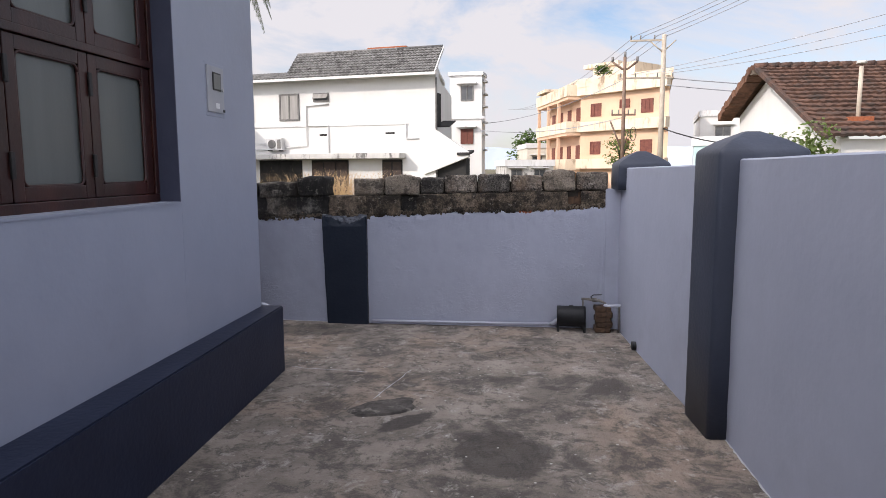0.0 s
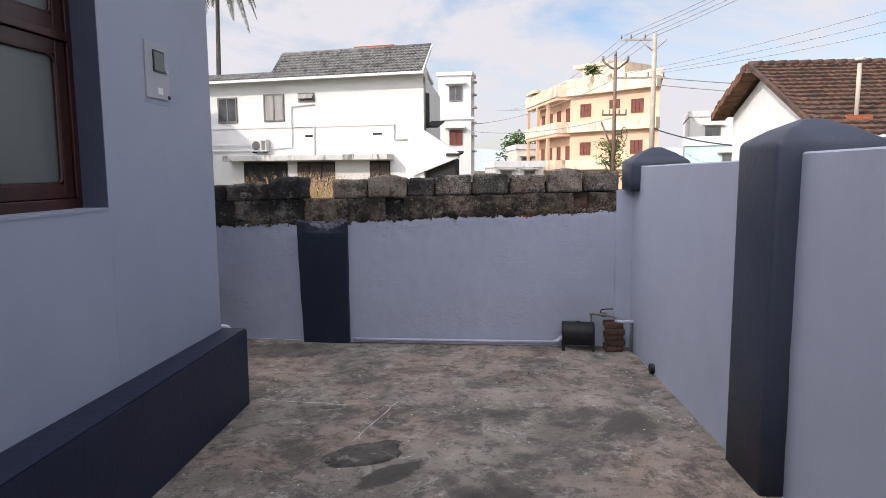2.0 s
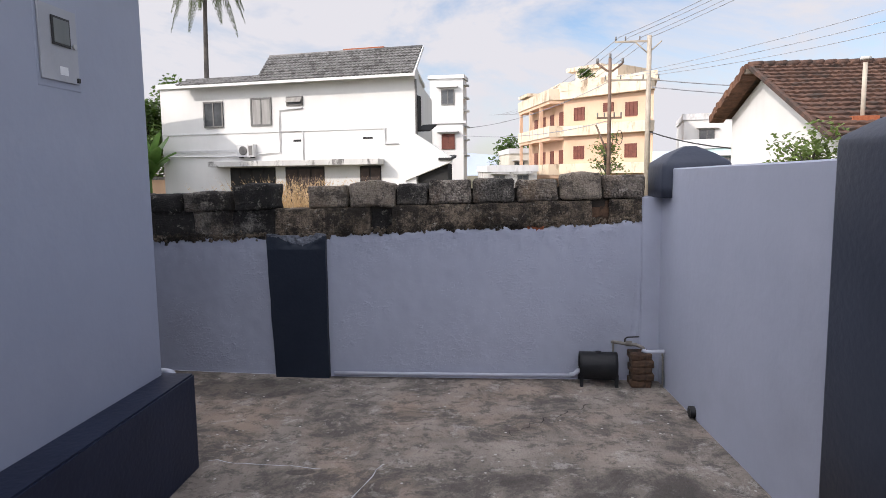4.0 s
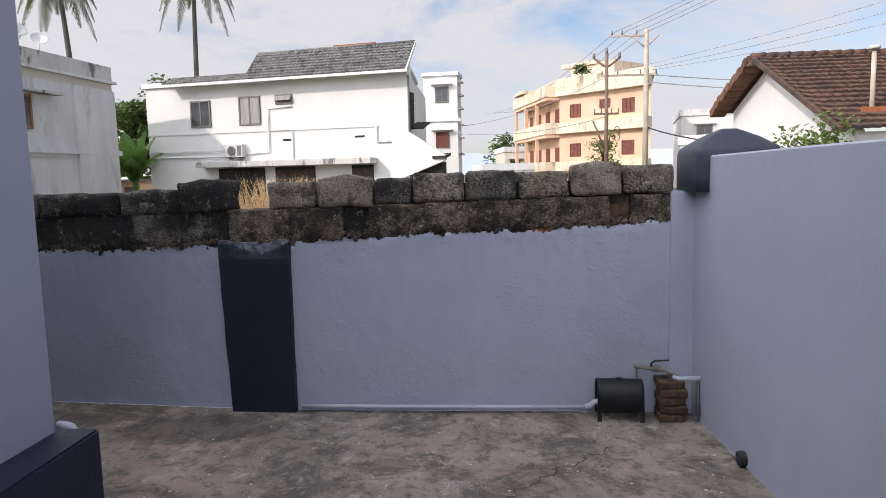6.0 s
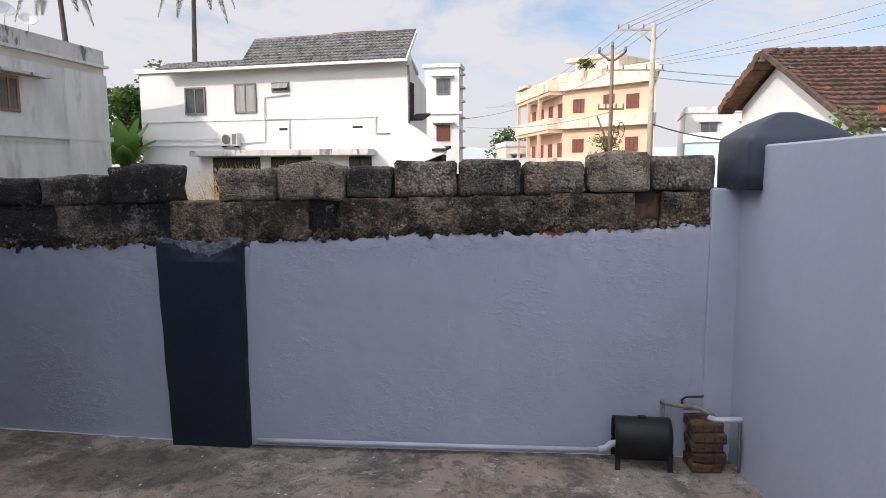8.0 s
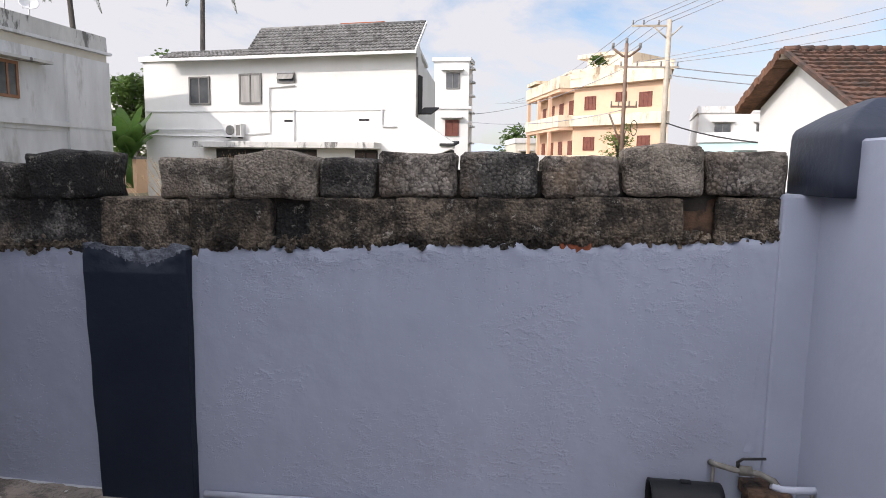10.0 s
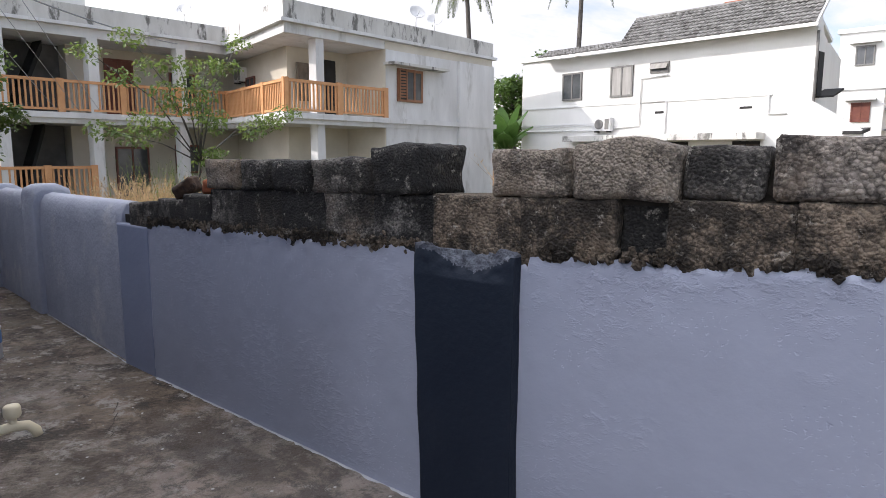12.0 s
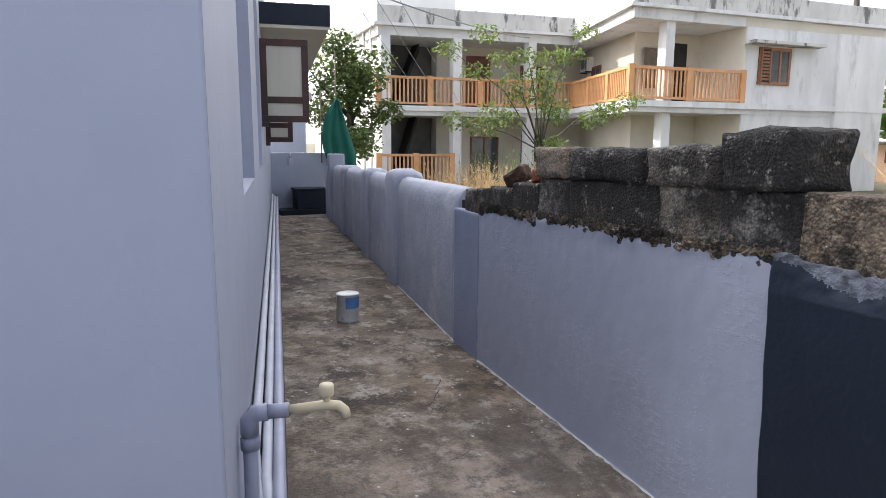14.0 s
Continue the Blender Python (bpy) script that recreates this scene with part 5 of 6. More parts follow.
def far_house(name, p, q, depth, h, wins, label, wallm=WHITE, cat="house", shade=0.3):
    t = thing(name, along(p, q), label, cat)
    L = math.dist(p, q)
    part("wall", box(0, L, 0, depth, -0.35, h), wallm, t)
    part("parapet", box(-0.1, L + 0.1, -0.1, depth, h, h + 0.5), OLDWHITE, t)
    for u, z, w, hh in wins:
        window_unit(t, Matrix(), u, u + w, z, z + hh, 0, GREYFRAME, DARKGLASS, 2, shade=shade)
    return t


far_house("white_villa", (16.5, 52.0), (26.5, 50.0), 9, 5.6, ((1.2, 3.5, 1.2, 1.3), (4.2, 3.4, 1.0, 1.4), (6.6, 3.5, 1.3, 1.2), (8.2, 3.5, 1.0, 1.2)), "distant white two-storey house with flat roof")
far_house("aqua_house", (11.2, 33.0), (15.6, 30.0), 6, 2.6, ((2.0, 0.9, 1.0, 1.2),), "pale aqua rendered house with flat roof", AQUA)
far_house("grey_house", (-26.0, 42.0), (-15.5, 39.0), 8, 5.6, ((2, 3.4, 1.2, 1.3), (6, 3.4, 1.2, 1.3)), "distant grey concrete house behind trees", GRIMY)
shed = thing("shed", along((-18.1, 28.40), (-16.5, 28.52)), "small ochre rendered shed with a dark flat roof", "shed")
part("wall", box(0, 1.5, 0, 1.6, -0.35, 1.30), ORANGE, shed)
part("roof", box(-0.12, 1.62, -0.25, 1.7, 1.30, 1.44, bevel=0.02), ROOFTILE, shed, "dark overhanging slab roof")
part("window_frame", box(0.72, 1.18, -0.03, 0.02, 0.50, 1.05), REDWOOD, shed)
part("window_pane", box(0.79, 1.11, -0.036, -0.031, 0.57, 0.98), DARKGLASS, shed, "small dark window")
far_house("low_house", (0.5, 46.0), (4.2, 46.6), 6, 1.55, ((0.4, 0.5, 0.9, 0.8), (2.2, 0.5, 0.9, 0.8)), "low weathered house beside the road", GRIMY)
far_house("low_house", (2.4, 62.0), (5.6, 62.4), 8, 3.4, ((0.5, 1.6, 1.0, 1.0),), "distant pale house beside the road", CREAMWALL)


def tile_house():
    X = 10.0
    apex, back, front = (19.6, 4.97), (23.3, 3.55), (13.8, 2.25)
    t = thing("tiled_house", Matrix.Translation((-0.15, 0, -0.03)), "old white house with weathered clay tile roof", "house")
    M = Matrix.Translation((X, 0, 0))
    I = Matrix()
    g = bmesh.new()
    v = [g.verts.new(p) for x in (X + 0.55, X + 0.75) for p in ((x, 14.2, -0.35), (x, 22.9, -0.35), (x, 22.9, 3.5), (x, apex[0], 4.77), (x, 14.2, 2.25))]
    g.faces.new(v[:5])
    g.faces.new(list(reversed(v[5:])))
    for i in range(5):
        g.faces.new((v[i], v[(i + 1) % 5], v[(i + 1) % 5 + 5], v[i + 5]))
    part("gable_wall", g, WHITE, t, "whitewashed gable wall")
    part("wall", box(X + 0.75, 24, 14.2, 14.4, -0.35, 2.2), WHITE, t)
    part("roof", tiled_slope(X, 25, front[0], front[1], apex[0], apex[1], 17, 62, I, 0.022, 0.085, 0.035), CLAYTILE, t, "weathered brown clay tile slope")["kind"] = "stuff"
    part("roof_back", slab_slope(X, 25, back[0], back[1], apex[0], apex[1], 0.08, I), CLAYTILE, t)
    bm = bmesh.new()
    n = 26
    for k in range(n):
        f = k / n
        y, z = apex[0] + (back[0] - apex[0]) * f, apex[1] + (back[1] - apex[1]) * f
        bm_box(bm, -0.2 + 0.12 * wob(k * 1.3), 0.35, 0, 0.24, -0.18 + 0.05 * wob(k * 2.1, 4), 0.09 + 0.03 * wob(k * 3.3), pose(X, y, z, math.degrees(math.atan2(back[1] - apex[1], back[0] - apex[0])), 0, 0))
    part("verge_tiles", bm, CLAYEDGE, t, "broken stacked verge tiles")
    part("verge_beam", slab_slope(X - 0.12, X + 0.2, front[0], front[1] + 0.06, apex[0], apex[1] + 0.06, 0.14, I), CLAYTILE, t)
    bm = bmesh.new()
    for k in range(38):
        tube(bm, ((X - 0.1 + k * 0.4, apex[0], apex[1] + 0.03), (X + 0.36 + k * 0.4, apex[0], apex[1] + 0.06)), 0.12, 8)
    part("ridge_tiles", bm, CLAYTILE, t)
    part("purlin", box(X - 0.2, X + 0.6, apex[0] - 0.08, apex[0] + 0.08, apex[1] - 0.25, apex[1] - 0.1), TIMBER, t)
    part("vent_pipe", tube(bmesh.new(), ((11.30, 14.95, 2.5), (11.30, 14.95, 4.30)), 0.062, 8), POLECON, t, "pale vent pipe with cap")
    part("vent_cap", tube(bmesh.new(), ((11.30, 14.95, 4.37), (11.30, 14.95, 4.45)), 0.14, 8), GRIMY, t)
    part("lead_patch", box(10.95, 11.65, 14.75, 15.1, 2.72, 2.86), RAWBRICK, t, "red mortar patch round the vent")
    return t


tile_house()


# ---- street poles and cables ----
def street_pole(name, x, y, h, r, mat, arms, label, m_turn=0):
    p = thing(name, pose(x, y, -0.35, 0, 0, m_turn), label, "utility pole")
    part("shaft", tube(bmesh.new(), ((0, 0, 0), (0, 0, h)), r, 8, r * 0.72), mat, p)
    for z, w, off in arms:
        part("crossarm", box(-w + off, w + off, -0.05, 0.05, z - 0.05, z + 0.05), mat, p)
        for k in (-0.95, -0.4, 0.4, 0.95):
            part("insulator", tube(bmesh.new(), ((off + w * k, 0, z + 0.05), (off + w * k, 0, z + 0.28)), 0.04, 6), GREYFRAME, p)
    return p


p1 = street_pole("utility_pole", 9.42, 33.2, 9.1, 0.17, POLECON, ((8.8, 0.95, -0.9), (6.75, 1.5, -0.9)), "pale concrete utility pole with two crossarms")
part("brace", tube(bmesh.new(), ((0, 0, 8.2), (0.65, 0, 8.8)), 0.04, 6), POLECON, p1)
part("brace", tube(bmesh.new(), ((0, 0, 8.1), (-0.75, 0, 8.75)), 0.04, 6), POLECON, p1)
p2 = street_pole("utility_pole", 7.15, 32.1, 7.75, 0.12, POLEIRON, ((4.65, 0.65, 0.0),), "rusty iron utility pole with a short crossarm")
part("bracket", tube(bmesh.new(), ((-0.66, 0, 7.5), (-0.16, 0, 7.12), (0, 0, 7.1), (0.16, 0, 7.12), (0.66, 0, 7.5)), 0.06, 6), POLEIRON, p2)
for k in (-0.66, 0.66):
    part("insulator", tube(bmesh.new(), ((k, 0, 7.5), (k, 0, 7.76)), 0.07, 8), GREYFRAME, p2)
part("insulator", tube(bmesh.new(), ((0, 0, 7.75), (0, 0, 8.0)), 0.07, 8), GREYFRAME, p2)
part("stay", tube(bmesh.new(), ((0, 0, 2.6), (-0.7, 0, 4.3)), 0.05, 6), POLEIRON, p2)
part("cable_loop", tube(bmesh.new(), [(0.55 + 0.16 * math.cos(a * 0.35), 0, 3.6 + 0.38 * math.sin(a * 0.35)) for a in range(19)], 0.02, 5), BLACKWIRE, p2)


def cable(p, q, sag, r, mat=WIRE, label="thin sagging overhead cable"):
    p, q = Vector(p), Vector(q)
    pts = [p.lerp(q, k / 16) - Vector((0, 0, sag * 4 * (k / 16) * (1 - k / 16))) for k in range(17)]
    tagged(part("overhead_cable", tube(bmesh.new(), pts, r, 5), mat), label, "cable", "overhead cables")


for dx, dz in ((-1.75, 8.7), (-1.2, 8.7), (-0.5, 8.7), (0.05, 8.7)):
    cable((9.56 + dx, 33.2, dz), (20.0 + dx * 0.9, 10.0, dz + 3.6 + 0.25 * dx), 0.5, 0.018)
    cable((9.56 + dx, 33.2, dz), (2.5 + dx * 1.4, 92.0, dz + 1.2), 1.2, 0.02)
for k in range(3):
    cable((9.6 - 1.9 + k * 0.8, 33.2, 6.6), (24, 20 + k * 2.0, 9.6 - k * 0.5), 0.4, 0.016)
cable((9.6, 33.2, 6.4), (38, 34, 6.8), 0.9, 0.03, WIRE)
cable((9.6, 33.2, 6.0), (38, 33, 6.0), 0.9, 0.03, WIRE)
cable((7.3, 32.1, 6.3), (-2.0, 40.0, 4.4), 0.6, 0.02)
cable((7.3, 32.1, 4.2), (-1.0, 37.0, 3.8), 0.4, 0.02)
cable((9.5, 33.2, 3.6), (16.5, 12.0, 3.6), 1.4, 0.035, BLACKWIRE, "black sagging service cable")
cable((-20.6, 12.0, 5.1), (-5.5, -3.0, 3.74), 0.3, 0.016, WIRE)
for k in range(3):
    cable((-21.4, 8.2 + 0.7 * k, 2.62), (3.4 + 0.3 * k, -6.5, 6.4), 0.2, 0.007, WIRE)


# ---- plants ----
def leaf_cloud(bm, c, rx, ry, rz, n, size, rng, flat=0.4, drop=0.0):
    for _ in range(n):
        while True:
            p = Vector((rng.uniform(-1, 1), rng.uniform(-1, 1), rng.uniform(-1, 1)))
            if 0.12 < p.length < 1:
                break
        p = Vector((c[0] + p.x * rx, c[1] + p.y * ry, c[2] + p.z * rz))
        d = Vector((rng.uniform(-1, 1), rng.uniform(-1, 1), rng.uniform(-0.8, flat))).normalized()
        s = d.cross(Vector((rng.uniform(-1, 1), rng.uniform(-1, 1), 1))).normalized()
        ln = size * rng.uniform(0.7, 1.4)
        w = ln * 0.32
        a = [bm.verts.new(p), bm.verts.new(p + d * ln * 0.5 + s * w), bm.verts.new(p + d * ln - Vector((0, 0, drop * ln))), bm.verts.new(p + d * ln * 0.5 - s * w)]
        bm.faces.new(a)


def tree(name, x, y, z0, trunk, limbs, clumps, size, mat, label, seed, r=0.09, cat="tree"):
    rng = random.Random(seed)
    t = thing(name, pose(x, y, z0), label, cat)
    bm = bmesh.new()
    tube(bm, trunk, r, 7, r * 0.5)
    for li in limbs:
        tube(bm, li, r * 0.45, 6, r * 0.12)
    part("trunk", bm, BARK, t)
    bm = bmesh.new()
    for cx, cy, cz, rr, n in clumps:
        leaf_cloud(bm, (cx, cy, cz), rr, rr, rr * 0.75, n, size, rng)
    tagged(part("crown", bm, mat, t), kind="stuff")
    return t


def bushy(name, x, y, z0, h, w, n, size, mat, label, seed, cat="tree"):
    rng = random.Random(seed)
    trunk = [(0, 0, 0), (0.05 * w, 0, h * 0.3), (-0.04 * w, 0.03, h * 0.6), (0.02, 0, h * 0.85)]
    limbs, clumps = [], []
    for k in range(11):
        a = k * 2.4 + rng.uniform(-0.4, 0.4)
        zz = h * (0.38 + 0.6 * k / 11)
        rad = w * 0.5 * rng.uniform(0.45, 1.0) * (1.15 - 0.55 * k / 11)
        e = (rad * math.cos(a), rad * math.sin(a), zz + 0.12 * h * rng.uniform(0, 1))
        limbs.append([(0, 0, zz * 0.75), (e[0] * 0.5, e[1] * 0.5, zz * 0.92), e])
        clumps.append((*e, w * 0.22 * rng.uniform(0.7, 1.2), n // 16))
        clumps.append((e[0] * 0.5, e[1] * 0.5, zz, w * 0.16, n // 30))
    return tree(name, x, y, z0, trunk, limbs, clumps, size, mat, label, seed, 0.05 + 0.02 * h, cat)


bushy("shrub_tree", -13.9, 3.0, -0.3, 3.7, 2.3, 7000, 0.10, LEAF_DARK, "dense dark green tree behind the passage end", 3)
bushy("garden_tree", -17.70, 30.42, -0.3, 5.6, 3.6, 3200, 0.28, LEAF, "green leafy tree between two houses", 5)
bushy("garden_tree", -21.5, 41.0, -0.3, 8.0, 3.6, 1800, 0.30, LEAF, "tall leafy tree behind the houses", 6)
bushy("sunlit_bush", 9.0, 13.2, -0.3, 2.55, 2.2, 1500, 0.13, LEAF_LIGHT, "sunlit bush beside the tiled house", 7, "bush")
bushy("roadside_tree", 7.7, 36.0, -0.3, 3.7, 2.2, 900, 0.16, LEAF_LIGHT, "small sunlit roadside tree by the poles", 8)
bushy("distant_tree", 2.6, 70.0, -0.3, 5.2, 5.0, 1600, 0.40, LEAF, "distant dark tree at the road end", 9)
bushy("distant_tree", 29.0, 33.0, -0.3, 9.4, 3.0, 900, 0.30, LEAF, "tall tree behind the tiled house", 10)
bushy("rooftop_plant", 7.75, 46.44, 8.25, 0.75, 1.1, 450, 0.18, LEAF, "green creeper growing on the roof parapet", 11, "plant")


def papaya_like():
    """Thin tree with open sprays of light leaves, beyond the passage wall."""
    rng = random.Random(21)
    t = thing("young_tree", pose(-7.98, 4.05, -0.35), "slender young tree with sparse bright leaves", "tree")
    bm = bmesh.new()
    tube(bm, ((0, 0, 0), (0.05, 0.1, 0.9), (-0.05, 0.25, 1.7), (0.0, 0.3, 2.4)), 0.032, 7, 0.012)
    clumps = []
    for dx, dy, z, ln in ((-0.3, -1.25, 3.0, 0), (-0.2, -0.7, 3.25, 0), (0.2, -0.2, 2.9, 0), (0.1, 0.9, 3.35, 0), (-0.2, 0.55, 3.0, 0), (0.2, -0.8, 2.1, 0), (0.1, -1.3, 1.95, 0), (0.0, 0.5, 2.2, 0), (0.1, 1.5, 2.15, 0), (0.0, 1.95, 2.35, 0), (0.2, 0.1, 2.45, 0), (0.0, -0.35, 2.55, 0), (0.1, 0.35, 1.6, 0)):
        tube(bm, ((0, 0.2, 1.5), (dx * 0.4, dy * 0.4 + 0.1, 1.5 + (z - 1.5) * 0.6), (dx, dy, z)), 0.013, 5, 0.004)
        clumps.append((dx, dy, z))
        clumps.append((dx * 0.7, dy * 0.7 + 0.06, 1.5 + (z - 1.5) * 0.8))
    part("trunk", bm, BARK, t)
    bm = bmesh.new()
    for c in clumps:
        leaf_cloud(bm, c, 0.22, 0.26, 0.15, 105, 0.062, rng, 0.2, 0.2)
    tagged(part("crown", bm, LEAF_LIGHT, t), kind="stuff")


papaya_like()


def coconut_palm(x, y, h, lean, seed, label):
    rng = random.Random(seed)
    p = thing("coconut_palm", pose(x, y, -0.3), label, "palm tree", "coconut palms behind the houses")
    top = Vector((lean[0], lean[1], h))
    trunk = [(lean[0] * f * f, lean[1] * f * f, h * f) for f in (0, 0.25, 0.5, 0.75, 1)]
    part("trunk", tube(bmesh.new(), trunk, 0.27, 8, 0.14), BARK, p)
    for k in range(26):
        a = k * 2.399
        up = 0.9 - 1.7 * (k / 26)
        bm = bmesh.new()
        L = rng.uniform(3.0, 3.8)
        spine = []
        for i in range(9):
            f = i / 8
            rr = L * f * (1 - 0.18 * f)
            zz = L * (up * f - (0.75 + 0.3 * (k / 26)) * f * f)
            spine.append(top + Vector((math.cos(a) * rr, math.sin(a) * rr, zz)))
        tube(bm, spine, 0.035, 4, 0.008)
        side = Vector((-math.sin(a), math.cos(a), 0))
        for i in range(1, 44):
            f = i / 44 * 8
            j = min(7, int(f))
            c = spine[j].lerp(spine[j + 1], f - j)
            d = (spine[j + 1] - spine[j]).normalized()
            ll = 1.15 * math.sin(math.pi * (0.15 + 0.8 * i / 44))
            for s in (-1, 1):
                tip = c + side * s * ll * 0.45 + d * ll * 0.30 - Vector((0, 0, ll * (0.62 + 0.3 * rng.random())))
                bm.faces.new((bm.verts.new(c - d * 0.07), bm.verts.new(c + d * 0.07), bm.verts.new(c.lerp(tip, 0.6) + d * 0.06), bm.verts.new(tip), bm.verts.new(c.lerp(tip, 0.6) - d * 0.05)))
        part("frond", bm, PALMLEAF, p)
    bm = bmesh.new()
    for k in range(6):
        bm2 = bmesh.new()
        bmesh.ops.create_icosphere(bm2, subdivisions=2, radius=0.16)
        merge(bm, bm2, Matrix.Translation(top + Vector((0.3 * math.cos(k), 0.3 * math.sin(k), -0.35))))
    part("coconuts", bm, BANANA, p)


coconut_palm(-29.2, 43.6, 18.0, (-1.2, 0.4), 1, "tall coconut palm with drooping fronds")
coconut_palm(-22.3, 48.3, 19.4, (0.3, 0.3), 2, "tall coconut palm with drooping fronds")
coconut_palm(-19.5, -1.5, 7.6, (0.3, 0.3), 4, "coconut palm behind the house")


def banana_plant():
    b = thing("banana_plant", pose(-14.30, 23.95, 0.1), "banana plant with broad upright leaves", "plant")
    part("stem", tube(bmesh.new(), ((0, 0, 0), (0.05, 0, 1.6)), 0.16, 8, 0.09), BANANA, b)
    for k in range(13):
        a = k * 2.4
        tilt = 0.14 + 0.36 * (k / 13)
        L = 2.5 - 0.09 * k + 0.2 * math.sin(k * 2.3)
        bm = bmesh.new()
        side = Vector((-math.sin(a), math.cos(a), 0))
        prev = None
        for i in range(11):
            f = i / 10
            c = Vector((math.cos(a) * L * tilt * f * (1 + f), math.sin(a) * L * tilt * f * (1 + f), 1.3 + L * f * (1 - tilt * f * 0.9)))
            w = 0.36 * math.sin(math.pi * min(1, 0.08 + f * 0.92)) ** 0.6
            row = [bm.verts.new(c + side * w - Vector((0, 0, 0.08))), bm.verts.new(c), bm.verts.new(c - side * w - Vector((0, 0, 0.08)))]
            if prev:
                for q in range(2):
                    bm.faces.new((prev[q], prev[q + 1], row[q + 1], row[q])).smooth = True
            prev = row
        part("leaf", bm, BANANA, b)


banana_plant()


def grass(cx, cy, rx, ry, n, h, seed, mat, label, z0=-0.35, name="dry_grass"):
    rng = random.Random(seed)
    bm = bmesh.new()
    for _ in range(n):
        x, y = cx + rng.gauss(0, rx * 0.5), cy + rng.gauss(0, ry * 0.5)
        hh = h * rng.uniform(0.55, 1.1)
        a = rng.uniform(0, 6.28)
        lean = hh * rng.uniform(0.1, 0.75)
        d = Vector((math.cos(a), math.sin(a), 0))
        s = Vector((-d.y, d.x, 0)) * 0.008
        p0, p1, p2 = Vector((x, y, z0)), Vector((x, y, z0 + hh * 0.6)) + d * lean * 0.4, Vector((x, y, z0 + hh)) + d * lean
        v = [bm.verts.new(p0 - s), bm.verts.new(p0 + s), bm.verts.new(p1 + s), bm.verts.new(p1 - s), bm.verts.new(p2)]
        bm.faces.new(v[:4])
        bm.faces.new((v[3], v[2], v[4]))
        for k in range(3):
            q = p1.lerp(p2, 0.4 + 0.2 * k)
            e = q + Vector((rng.uniform(-1, 1), rng.uniform(-1, 1), 0.6)).normalized() * 0.05
            bm.faces.new((bm.verts.new(q - s * 1.3), bm.verts.new(q + s * 1.3), bm.verts.new(e)))
    tagged(part(name, bm, mat), label, "grass", kind="stuff")


grass(-1.75, 5.0, 0.55, 0.6, 1300, 1.62, 31, DRYGRASS, "sunlit dry straw-coloured grass behind the wall")
grass(-6.9, 2.7, 0.9, 0.6, 1000, 1.32, 32, DRYGRASS, "sunlit dry straw-coloured grass behind the low wall")
grass(-8.0, 3.9, 1.2, 0.6, 160, 1.55, 33, LEAF_LIGHT, "green weeds among the dry grass", name="weeds")


def hills():
    bm = bmesh.new()
    prev = None
    for i in range(81):
        a = radians(-75 + 150 * i / 80)
        x, y = 1500 * math.sin(a), 1500 * math.cos(a)
        h = 48 + 22 * wob(i * 0.13, 5) + 12 * wob(i * 0.5, 2)
        row = (bm.verts.new((x, y, -20)), bm.verts.new((x, y, h)), bm.verts.new((x * 1.25, y * 1.25, -20)))
        if prev:
            bm.faces.new((prev[0], row[0], row[1], prev[1]))
            bm.faces.new((prev[1], row[1], row[2], prev[2]))
        prev = row
    tagged(part("backdrop", bm, MOUNT), "hazy blue distant hills on the horizon", "hills", kind="structure")


hills()


